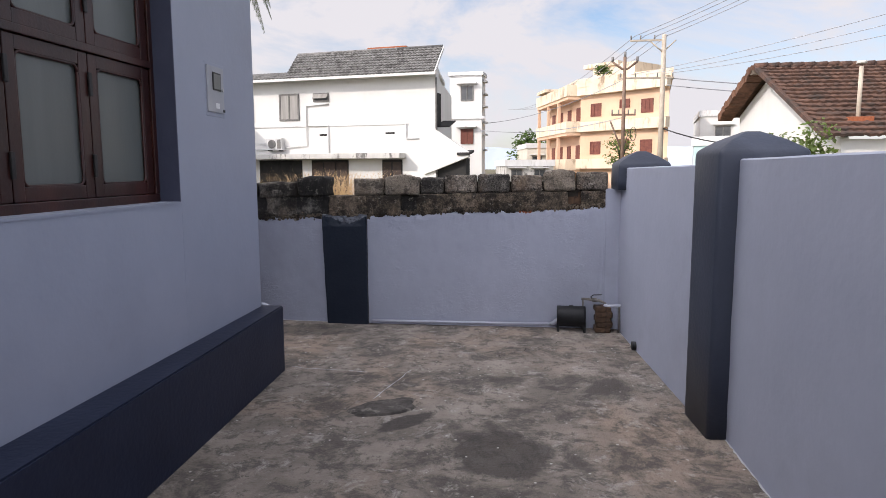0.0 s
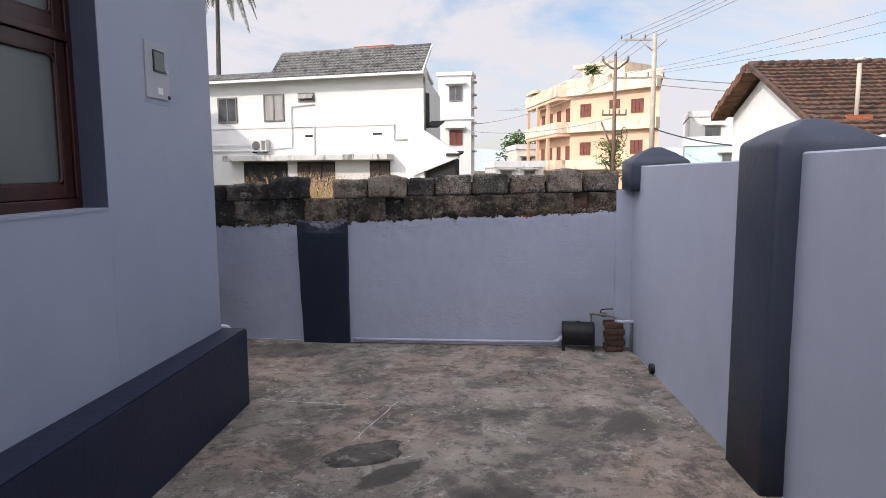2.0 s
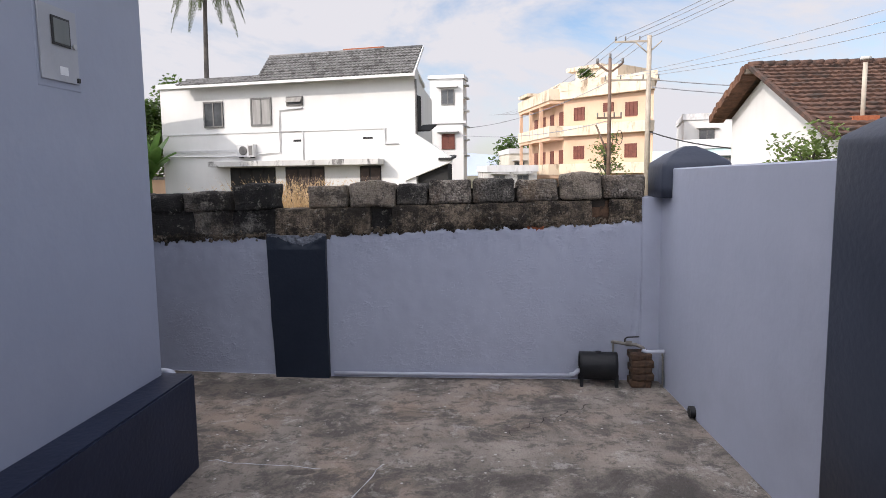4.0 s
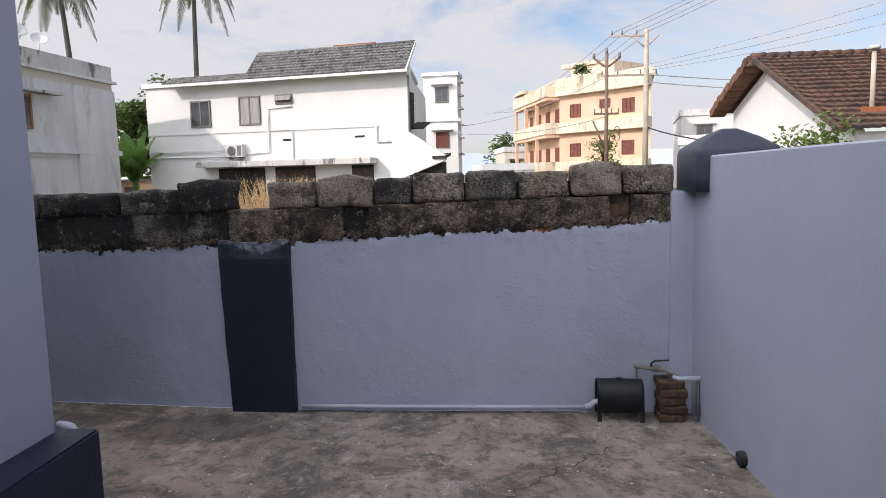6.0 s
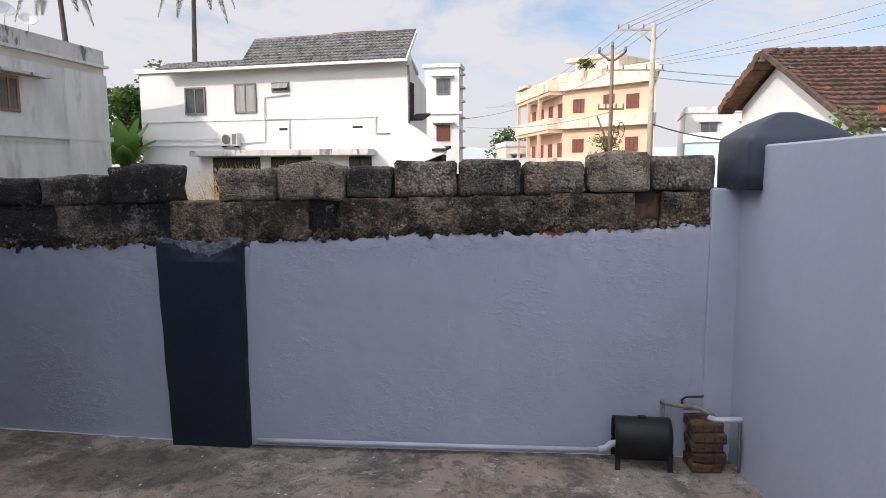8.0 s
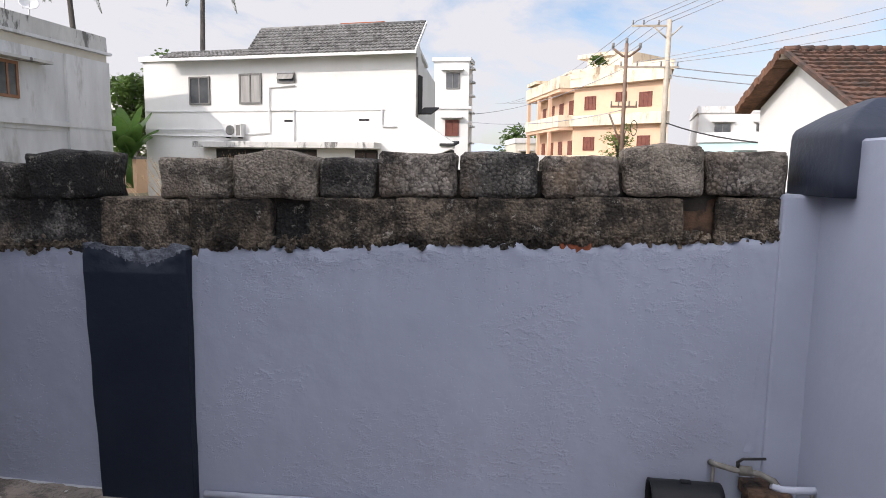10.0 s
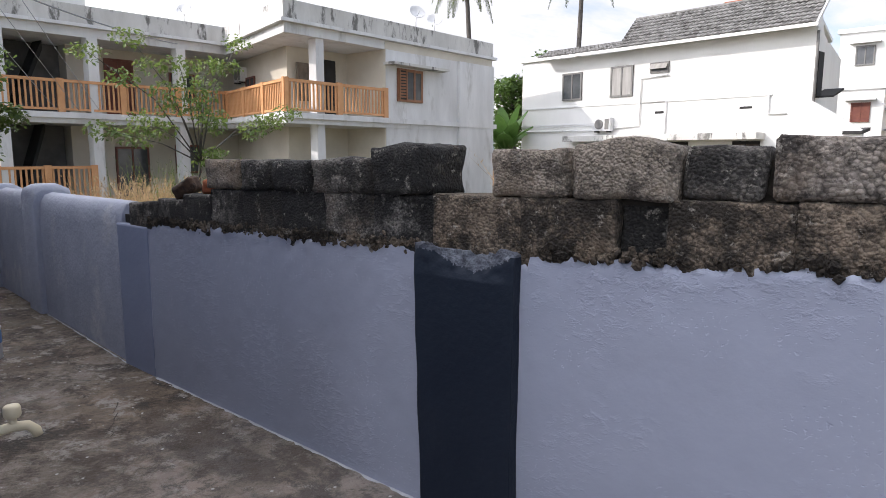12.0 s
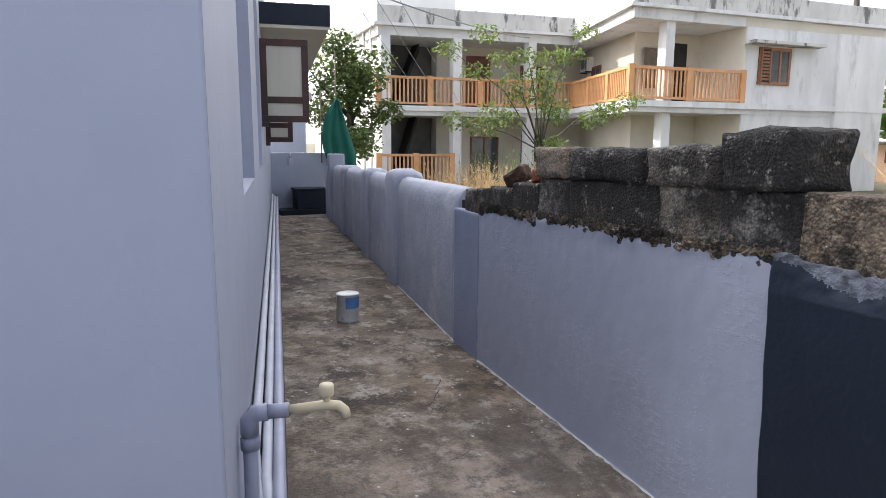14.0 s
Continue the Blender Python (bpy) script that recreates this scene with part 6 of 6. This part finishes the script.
# ---- yard things ----
def front_window():
    x = -0.565
    w = thing("window_1", None, "dark polished wooden window with frosted panes", "window", kind="structure")
    bm = bmesh.new()
    for y0, y1, z0, z1 in ((WY0, WY1, WZ0, WZ0 + 0.045), (WY0, WY1, WZ1 - 0.06, WZ1), (WY1 - 0.035, WY1, WZ0 + 0.045, WZ1 - 0.06), (WY0, WY0 + 0.035, WZ0 + 0.045, WZ1 - 0.06)):
        bm_box(bm, x - 0.05, x + 0.03, y0, y1, z0, z1, bevel=0.004)
    part("window_frame", bm, WOOD, w)
    # near-black sheet painted as the unlit room behind the leaves
    part("backing", box(x - 0.055, x - 0.045, WY0, WY1, WZ0, WZ1), DARK, w)
    part("cross_rail", box(x - 0.04, x + 0.034, WY0 + 0.036, WY1 - 0.036, 1.884, 1.918, bevel=0.004), WOOD, w)
    edges = [-2.467, -2.945, -3.425, -3.905, -4.313]
    for a, b in zip(edges, edges[1:]):
        for z0, z1 in ((1.262, 1.882), (1.920, 2.69)):
            y0, y1 = b + 0.003, a - 0.003
            leaf = part("shutter", box(x - 0.02, x + 0.02, y0, y0 + 0.058, z0, z1, bevel=0.004), WOOD, w, "wooden shutter leaf with frosted pane")
            bm = bmesh.new()
            bm_box(bm, x - 0.02, x + 0.02, y1 - 0.058, y1, z0, z1, bevel=0.004)
            bm_box(bm, x - 0.019, x + 0.019, y0 + 0.058, y1 - 0.058, z0, z0 + 0.056, bevel=0.003)
            bm_box(bm, x - 0.019, x + 0.019, y0 + 0.058, y1 - 0.058, z1 - 0.056, z1, bevel=0.003)
            part("leaf_frame", bm, WOOD, leaf)
            # rounded inner bead
            bm = bmesh.new()
            c = 0.03
            ya, yb, za, zb = y0 + 0.060, y1 - 0.060, z0 + 0.058, z1 - 0.058
            loop = []
            for cy, cz, a0 in ((yb - c, zb - c, 0), (ya + c, zb - c, 90), (ya + c, za + c, 180), (yb - c, za + c, 270)):
                for k in range(4):
                    an = radians(a0 + 30 * k)
                    loop.append((x + 0.012, cy + c * math.cos(an), cz + c * math.sin(an)))
            loop.append(loop[0])
            tube(bm, loop, 0.007, 6)
            part("bead", bm, WOOD, leaf)
            part("pane", box(x - 0.006, x + 0.002, ya - 0.004, yb + 0.004, za - 0.004, zb + 0.004), FROST, leaf, "frosted glass pane")
        for z in (1.35, 1.70, 2.05):
            part("hinge", box(x + 0.021, x + 0.032, b - 0.010, b + 0.010, z, z + 0.10, bevel=0.003), IRON, w)
    part("window_sill", box(HX - 0.17, HX + 0.004, WY0, WY1, WZ0 - 0.006, WZ0 + 0.004), SMOOTH, w)
    part("reveal", box(HX - 0.16, HX - 0.002, WY1 - 0.006, WY1 - 0.001, WZ0 + 0.004, WZ1), REVEAL, w, "darker blue painted window reveal")


front_window()


def meter_box():
    m = Matrix.Translation((HX - 0.006, -1.99, 1.695))
    b = thing("meter_box", m, "painted electric meter box set into the house wall", "meter box")
    part("body", box(-0.06, 0.008, -0.118, 0.118, -0.014, 0.288, bevel=0.004), SMOOTH, b)
    part("door", box(0.009, 0.016, -0.105, 0.098, 0.012, 0.268, bevel=0.002), FRONTBOX, b, "pale grey metal door")
    part("window_gasket", box(0.0165, 0.021, -0.045, 0.055, 0.135, 0.235, bevel=0.002), IRON, b)
    part("viewing_window", box(0.0212, 0.0225, -0.036, 0.046, 0.144, 0.226), FROST, b)
    part("lock", tube(bmesh.new(), ((0.016, 0.078, 0.145), (0.023, 0.078, 0.145)), 0.010, 10), STEEL, b)
    part("latch", box(0.0165, 0.022, 0.082, 0.096, 0.018, 0.034), IRON, b)
    part("label", box(0.0165, 0.0172, -0.01, 0.035, 0.035, 0.065), STICKER, b, "small white sticker")


FRONTBOX = surf("meter_door_paint", (0.36, 0.365, 0.39), (0.41, 0.415, 0.44), 6, 0.5, 0.1, 60)
STICKER = surf("white_sticker", (0.7, 0.7, 0.7), (0.8, 0.8, 0.8), 40, 0.5, 0.0)
meter_box()


def pipe_cover():
    """Half-round black plastic cover on short legs over the pipe end."""
    c = thing("pipe_cover", pose(1.655, -0.04, 0, 0, 0, -3) @ Matrix.Diagonal((1.02, 0.95, 0.84, 1.0)), "black half-round plastic cover standing over the water pipe", "cover")
    prof = []
    for k in range(17):
        a = math.pi * k / 16
        prof.append((0.085 * math.cos(a), 0.155 + 0.095 * math.sin(a)))
    prof = [(0.085, 0.06)] + prof + [(-0.085, 0.06)]
    inner = [(y * 0.9, z - 0.008 if z > 0.07 else z) for y, z in prof]
    bm = bmesh.new()
    rows = []
    for x in (0.0, 0.02, 0.215, 0.235):
        rows.append(([bm.verts.new((x, y, z)) for y, z in prof], [bm.verts.new((x, y, z)) for y, z in inner]))
    n = len(prof)
    for (a, ai), (b, bi) in zip(rows, rows[1:]):
        for k in range(n - 1):
            bm.faces.new((a[k], b[k], b[k + 1], a[k + 1])).smooth = True
            bm.faces.new((ai[k], ai[k + 1], bi[k + 1], bi[k])).smooth = True
        for k in (0, n - 1):
            bm.faces.new((a[k], ai[k], bi[k], b[k]))
    for a, ai in (rows[0], rows[-1]):
        for k in range(n - 1):
            bm.faces.new((a[k], a[k + 1], ai[k + 1], ai[k]))
    part("shell", bm, BLACKPL, c)
    for x in (0.0, 0.215):
        for y in (-0.085, 0.071):
            part("leg", box(x, x + 0.022, y, y + 0.014, 0.0, 0.1), BLACKPL, c)
    part("knob", box(0.10, 0.135, -0.012, 0.012, 0.248, 0.258, bevel=0.003), BLACKPL, c)
    part("end_panel", box(0.205, 0.212, -0.076, 0.076, 0.09, 0.2), BLACKPL, c)


pipe_cover()


def brick_pier():
    p = thing("brick_pier", pose(1.972, -0.13, 0) @ Matrix.Scale(0.90, 4), "short stacked damp brown brick pier in the corner", "brick pier")
    for k in range(5):
        w = rough_block(0.145 + 0.008 * (k % 2), 0.15, 0.048, 120 + k, 0.004, 0, 0.006)
        b = part("brick", w, BROWN_BRICK, p)
        b.matrix_basis = pose(0.004 * (k % 2), 0.006 * wob(k * 2.2), 0.049 * k, 0, 0, (2, -3, 1, -2, 3)[k])


brick_pier()


def water_pipes():
    w = thing("water_pipe", None, "painted water pipe along the foot of the wall", "pipe")
    part("run", tube(bmesh.new(), ((0.02, 0.008, 0.032), (0.5, 0.0, 0.034), (1.1, -0.004, 0.036), (1.62, -0.008, 0.04)), 0.012, 8), WHITEPVC, w)
    part("elbow", tube(bmesh.new(), ((1.60, -0.01, 0.042), (1.63, -0.015, 0.05), (1.65, -0.02, 0.075), (1.69, -0.03, 0.08)), 0.017, 8), WHITEPVC, w)
    v = thing("stop_valve", Matrix.Translation((0, -0.01, -0.026)), "old grey stop valve and pipe above the brick pier", "valve")
    part("pipe", tube(bmesh.new(), ((1.875, 0.03, 0.285), (1.885, -0.02, 0.298), (1.93, -0.05, 0.298), (2.01, -0.06, 0.292), (2.05, -0.07, 0.275), (2.065, -0.075, 0.25)), 0.011, 8), OLDPIPE, v)
    part("body", tube(bmesh.new(), ((1.945, -0.05, 0.297), (1.985, -0.055, 0.297)), 0.018, 8), OLDPIPE, v)
    part("stem", tube(bmesh.new(), ((1.94, -0.05, 0.30), (1.94, -0.05, 0.325)), 0.006, 6), IRON, v)
    part("lever", tube(bmesh.new(), ((1.935, -0.05, 0.322), (1.955, -0.05, 0.338), (2.03, -0.05, 0.342)), 0.005, 6), IRON, v)
    part("branch", tube(bmesh.new(), ((2.045, -0.072, 0.262), (2.075, -0.08, 0.248), (2.12, -0.085, 0.252), (2.19, -0.09, 0.257)), 0.014, 8), WHITEPVC, v)
    part("drop_pipe", tube(bmesh.new(), ((1.878, 0.02, 0.29), (1.876, 0.0, 0.27), (1.876, -0.01, 0.03)), 0.007, 6), OLDPIPE, v)
    part("drop_pipe", tube(bmesh.new(), ((2.165, -0.09, 0.262), (2.168, -0.10, 0.22), (2.168, -0.11, 0.03)), 0.006, 6), OLDPIPE, v)
    d = thing("drain_pipe", None, "black drain pipe end at the wall foot", "pipe")
    bm = tube(bmesh.new(), ((2.26, -0.64, 0.036), (2.185, -0.64, 0.034)), 0.034, 14)
    part("pipe", bm, BLACKPL, d)
    # near-black disc painted as the shade inside the pipe
    part("mouth", tube(bmesh.new(), ((2.19, -0.64, 0.034), (2.183, -0.64, 0.034)), 0.026, 14), DARK, d)


water_pipes()


def garden_tap():
    t = thing("water_tap", pose(-0.754, -1.327, 0.629) @ Matrix.Scale(1.05, 4), "cream plastic tap on a grey riser pipe", "tap")
    ex, ey, ez = 0.0, 0.0, 0.0
    part("riser", tube(bmesh.new(), ((ex, ey, -0.55), (ex, ey, ez - 0.02)), 0.017, 10), GREYPVC, t)
    for z in (-0.24, -0.085):
        part("coupling", tube(bmesh.new(), ((ex, ey, z), (ex, ey, z + 0.03)), 0.022, 10), GREYPVC, t)
    part("elbow", tube(bmesh.new(), ((ex, ey, ez - 0.05), (ex, ey, ez - 0.015), (ex + 0.004, ey + 0.012, ez), (ex + 0.012, ey + 0.04, ez + 0.002)), 0.021, 10), GREYPVC, t)
    part("nipple", tube(bmesh.new(), ((ex + 0.01, ey + 0.035, ez + 0.002), (ex + 0.03, ey + 0.085, ez + 0.006)), 0.017, 10), GREYPVC, t)
    part("spout", tube(bmesh.new(), ((ex + 0.03, ey + 0.085, ez + 0.006), (ex + 0.05, ey + 0.125, ez + 0.013), (ex + 0.069, ey + 0.165, ez + 0.020), (ex + 0.080, ey + 0.188, ez + 0.018), (ex + 0.086, ey + 0.200, ez + 0.006), (ex + 0.087, ey + 0.203, ez - 0.008)), 0.0115, 12), CREAM, t, "cream plastic spout")
    part("stem", tube(bmesh.new(), ((ex + 0.068, ey + 0.163, ez + 0.02), (ex + 0.068, ey + 0.163, ez + 0.045)), 0.008, 10), CREAM, t)
    part("knob", lathe([(0.012, 0.0), (0.016, 0.003), (0.018, 0.008), (0.0175, 0.024), (0.015, 0.029), (0.006, 0.0305)], 12, pose(ex + 0.068, ey + 0.163, ez + 0.040)), CREAM, t, "cream ribbed knob")


garden_tap()


def wall_pipes():
    for k, (z, y, end) in enumerate(((0.352, -0.090, 0.55), (0.362, -0.056, 0.35), (0.385, -0.022, 0.42))):
        p = thing("wall_pipe", REAR, "painted pipe along the house plinth", "pipe", "pipes along the passage")
        pts = [(0.10 + 0.06 * k, y - 0.085, 0.01), (0.11 + 0.06 * k, y - 0.08, 0.14), (0.15 + 0.07 * k, y - 0.055, z - 0.14), (0.24 + 0.09 * k, y - 0.014, z - 0.04), (0.4 + 0.12 * k, y, z)]
        for i in range(1, 12):
            u = 0.6 + 0.1 * k + (REAR_L - 1.6) * i / 11
            pts.append((u, y + 0.004 * wob(u * 3, k), z + 0.004 * wob(u * 2, k + 4)))
        part("run", tube(bmesh.new(), pts, 0.016 if k else 0.019, 8), WHITEPVC if k else GREYPVC, p)


wall_pipes()
riser = thing("corner_pipe", None, "painted pipe rising behind the plinth end", "pipe", "pipes along the passage")
part("riser", tube(bmesh.new(), ((-0.408, -1.347, 0.0), (-0.406, -1.349, 0.2), (-0.404, -1.350, 0.41)), 0.014, 10), WHITEPVC, riser)
part("elbow", tube(bmesh.new(), ((-0.404, -1.350, 0.40), (-0.406, -1.350, 0.428), (-0.416, -1.348, 0.442), (-0.44, -1.344, 0.446), (-0.47, -1.338, 0.446)), 0.017, 10), WHITEPVC, riser, "pale pipe elbow")


def paint_tin():
    t = thing("paint_tin", pose(-3.68, -0.2, 0.0, 0, 0, 20), "battered white paint tin with blue label on the floor", "tin")
    part("can", lathe([(0.078, 0.0), (0.081, 0.004), (0.079, 0.01), (0.079, 0.188), (0.082, 0.193), (0.082, 0.2)], 28), TIN, t)
    part("lid", lathe([(0.074, 0.19), (0.074, 0.203), (0.066, 0.203), (0.064, 0.197)], 28), WHITE, t, "whitish dried-paint lid")
    bm = bmesh.new()
    prev = None
    for k in range(9):
        a = radians(-100 + 14 * k) + 0.9
        row = [bm.verts.new((0.0803 * math.cos(a), 0.0803 * math.sin(a), z)) for z in (0.10 + 0.008 * wob(k), 0.182)]
        if prev:
            bm.faces.new((prev[0], row[0], row[1], prev[1])).smooth = True
        prev = row
    part("label", bm, BLUELABEL, t, "torn blue label")


paint_tin()


def passage_canopy():
    c = thing("sunshade_canopy", REAR, "concrete sunshade slab with navy edge above the passage", "sunshade")
    part("slab", box(5.2, 9.6, -0.62, 0.0, 2.30, 2.33), CREAMWALL, c, "pale painted soffit")
    part("edge", box(5.19, 9.6, -0.635, 0.0, 2.331, 2.52), NAVY, c, "navy painted edge")
    c = thing("sunshade_canopy", REAR, "lower concrete sunshade farther along the passage", "sunshade")
    part("slab", box(10.0, 10.9, -0.70, 0.0, 1.98, 2.08), CREAMWALL, c)


passage_canopy()


def open_leaf(u, z0, z1, w, label):
    """A window leaf standing open at right angles to the rear wall."""
    s = thing("open_shutter", REAR @ pose(u, 0, 0), label, "window shutter", "open shutters in the passage")
    f = 0.055
    bm = bmesh.new()
    for y0, y1, a, b in ((-w, 0.0, z0, z0 + f), (-w, 0.0, z1 - f, z1), (-w, -w + f, z0 + f, z1 - f), (-f, 0.0, z0 + f, z1 - f), (-w + f, -f, z0 + 0.16, z0 + 0.16 + f)):
        bm_box(bm, -0.018, 0.018, y0, y1, a, b, bevel=0.003)
    part("frame", bm, WOOD, s, "dark polished wooden frame")
    bm = bmesh.new()
    n = 24
    for za, zb in ((z0 + 0.16 + f, z1 - f), (z0 + f, z0 + 0.16)):
        rows = [[bm.verts.new((0.004 * math.cos(k * 2.1), -w + f + (w - 2 * f) * k / n, z)) for z in (za, zb)] for k in range(n + 1)]
        for a, b in zip(rows, rows[1:]):
            bm.faces.new((a[0], b[0], b[1], a[1])).smooth = True
        back = [[bm.verts.new((-0.006, -w + f + (w - 2 * f) * k, z)) for z in (za, zb)] for k in (0, 1)]
        bm.faces.new((back[0][0], back[0][1], back[1][1], back[1][0]))
    part("pane", bm, REED, s, "cream reeded glass")
    part("hinge_bracket", box(-0.03, 0.03, -0.05, 0.0, z0 - 0.04, z0, bevel=0.003), WOOD, s)


open_leaf(4.72, 1.44, 2.13, 0.40, "dark wooden shutter with reeded glass standing open")
open_leaf(6.6, 1.27, 2.02, 0.30, "lower dark wooden shutter standing open")


def passage_end():
    e = tagged(part("wall_end", box(-11.45, -11.25, 0.3, 1.9, -0.1, 1.08, bevel=0.006), SMOOTH), "pale blue painted wall closing the passage", "wall", kind="structure")
    tagged(part("wall_annex", box(-12.9, -12.4, 0.2, 1.62, -0.1, 2.05), SMOOTH), "taller pale wall behind the passage end", "wall", kind="structure")
    tagged(part("step", box(-11.24, -10.75, 0.75, 1.62, -0.02, 0.09, bevel=0.01), NAVY), "low dark step at the passage end", "step", kind="structure")
    b = thing("water_trough", pose(-11.0, 1.32, 0.09), "dark rectangular water trough at the passage end", "trough")
    part("tank", box(-0.2, 0.2, -0.27, 0.30, 0, 0.34, bevel=0.015), NAVY, b)
    part("rim", box(-0.22, 0.22, -0.29, 0.32, 0.341, 0.37, bevel=0.006), NAVY, b)
    s = thing("switch_box", pose(-11.245, 1.04, 0.86), "small pale switch box with pipe on the end wall", "switch box")
    part("box", box(0, 0.04, -0.04, 0.04, 0, 0.12, bevel=0.004), WHITEPVC, s)
    part("conduit", tube(bmesh.new(), ((0.015, 0, 0.12), (0.015, 0, 0.22)), 0.01, 6), WHITEPVC, s)


passage_end()


def green_net():
    g = thing("shade_net", None, "green shade net hanging from a pole", "net")
    bm = bmesh.new()
    n, k = 24, 22
    top = Vector((-11.05, 1.87, 2.06))
    rows = []
    for i in range(n + 1):
        f = i / n
        z = 2.06 - 1.36 * f
        w = 0.03 + 0.34 * math.sin(min(1.0, f * 1.35) * math.pi * 0.5) * (1 - 0.35 * max(0, f - 0.7) / 0.3)
        cy = 1.87 - 0.10 * math.sin(f * math.pi) + 0.14 * f
        row = []
        for j in range(k + 1):
            s = j / k * 2 - 1
            y = cy + s * w * 0.75 + (0.08 if s > 0 else 0) * f * s
            x = top.x + 0.07 * math.sin(s * 9 + f * 2.0) * (0.2 + f) * 0.6 + 0.02 * wob(s * 3, f * 5)
            zz = z + (0.22 * max(0, -s) ** 1.5) * (1 - f) * f * 2 - 0.08 * abs(s) * f
            row.append(bm.verts.new((x, y, zz)))
        rows.append(row)
    for a, b in zip(rows, rows[1:]):
        for j in range(k):
            bm.faces.new((a[j], a[j + 1], b[j + 1], b[j])).smooth = True
    ob = part("cloth", bm, GREENCLOTH, g, "drooping green net cloth")
    so = ob.modifiers.new("thickness", "SOLIDIFY")
    so.thickness = 0.006
    part("pole", tube(bmesh.new(), ((-11.1, 1.87, 0.0), (-11.1, 1.87, 2.9)), 0.014, 6), TIMBER, g, "thin timber pole")
    part("pole", tube(bmesh.new(), ((-11.15, 1.60, 0.9), (-11.15, 1.60, 2.2)), 0.012, 6), TIMBER, g, "thin timber pole")


green_net()
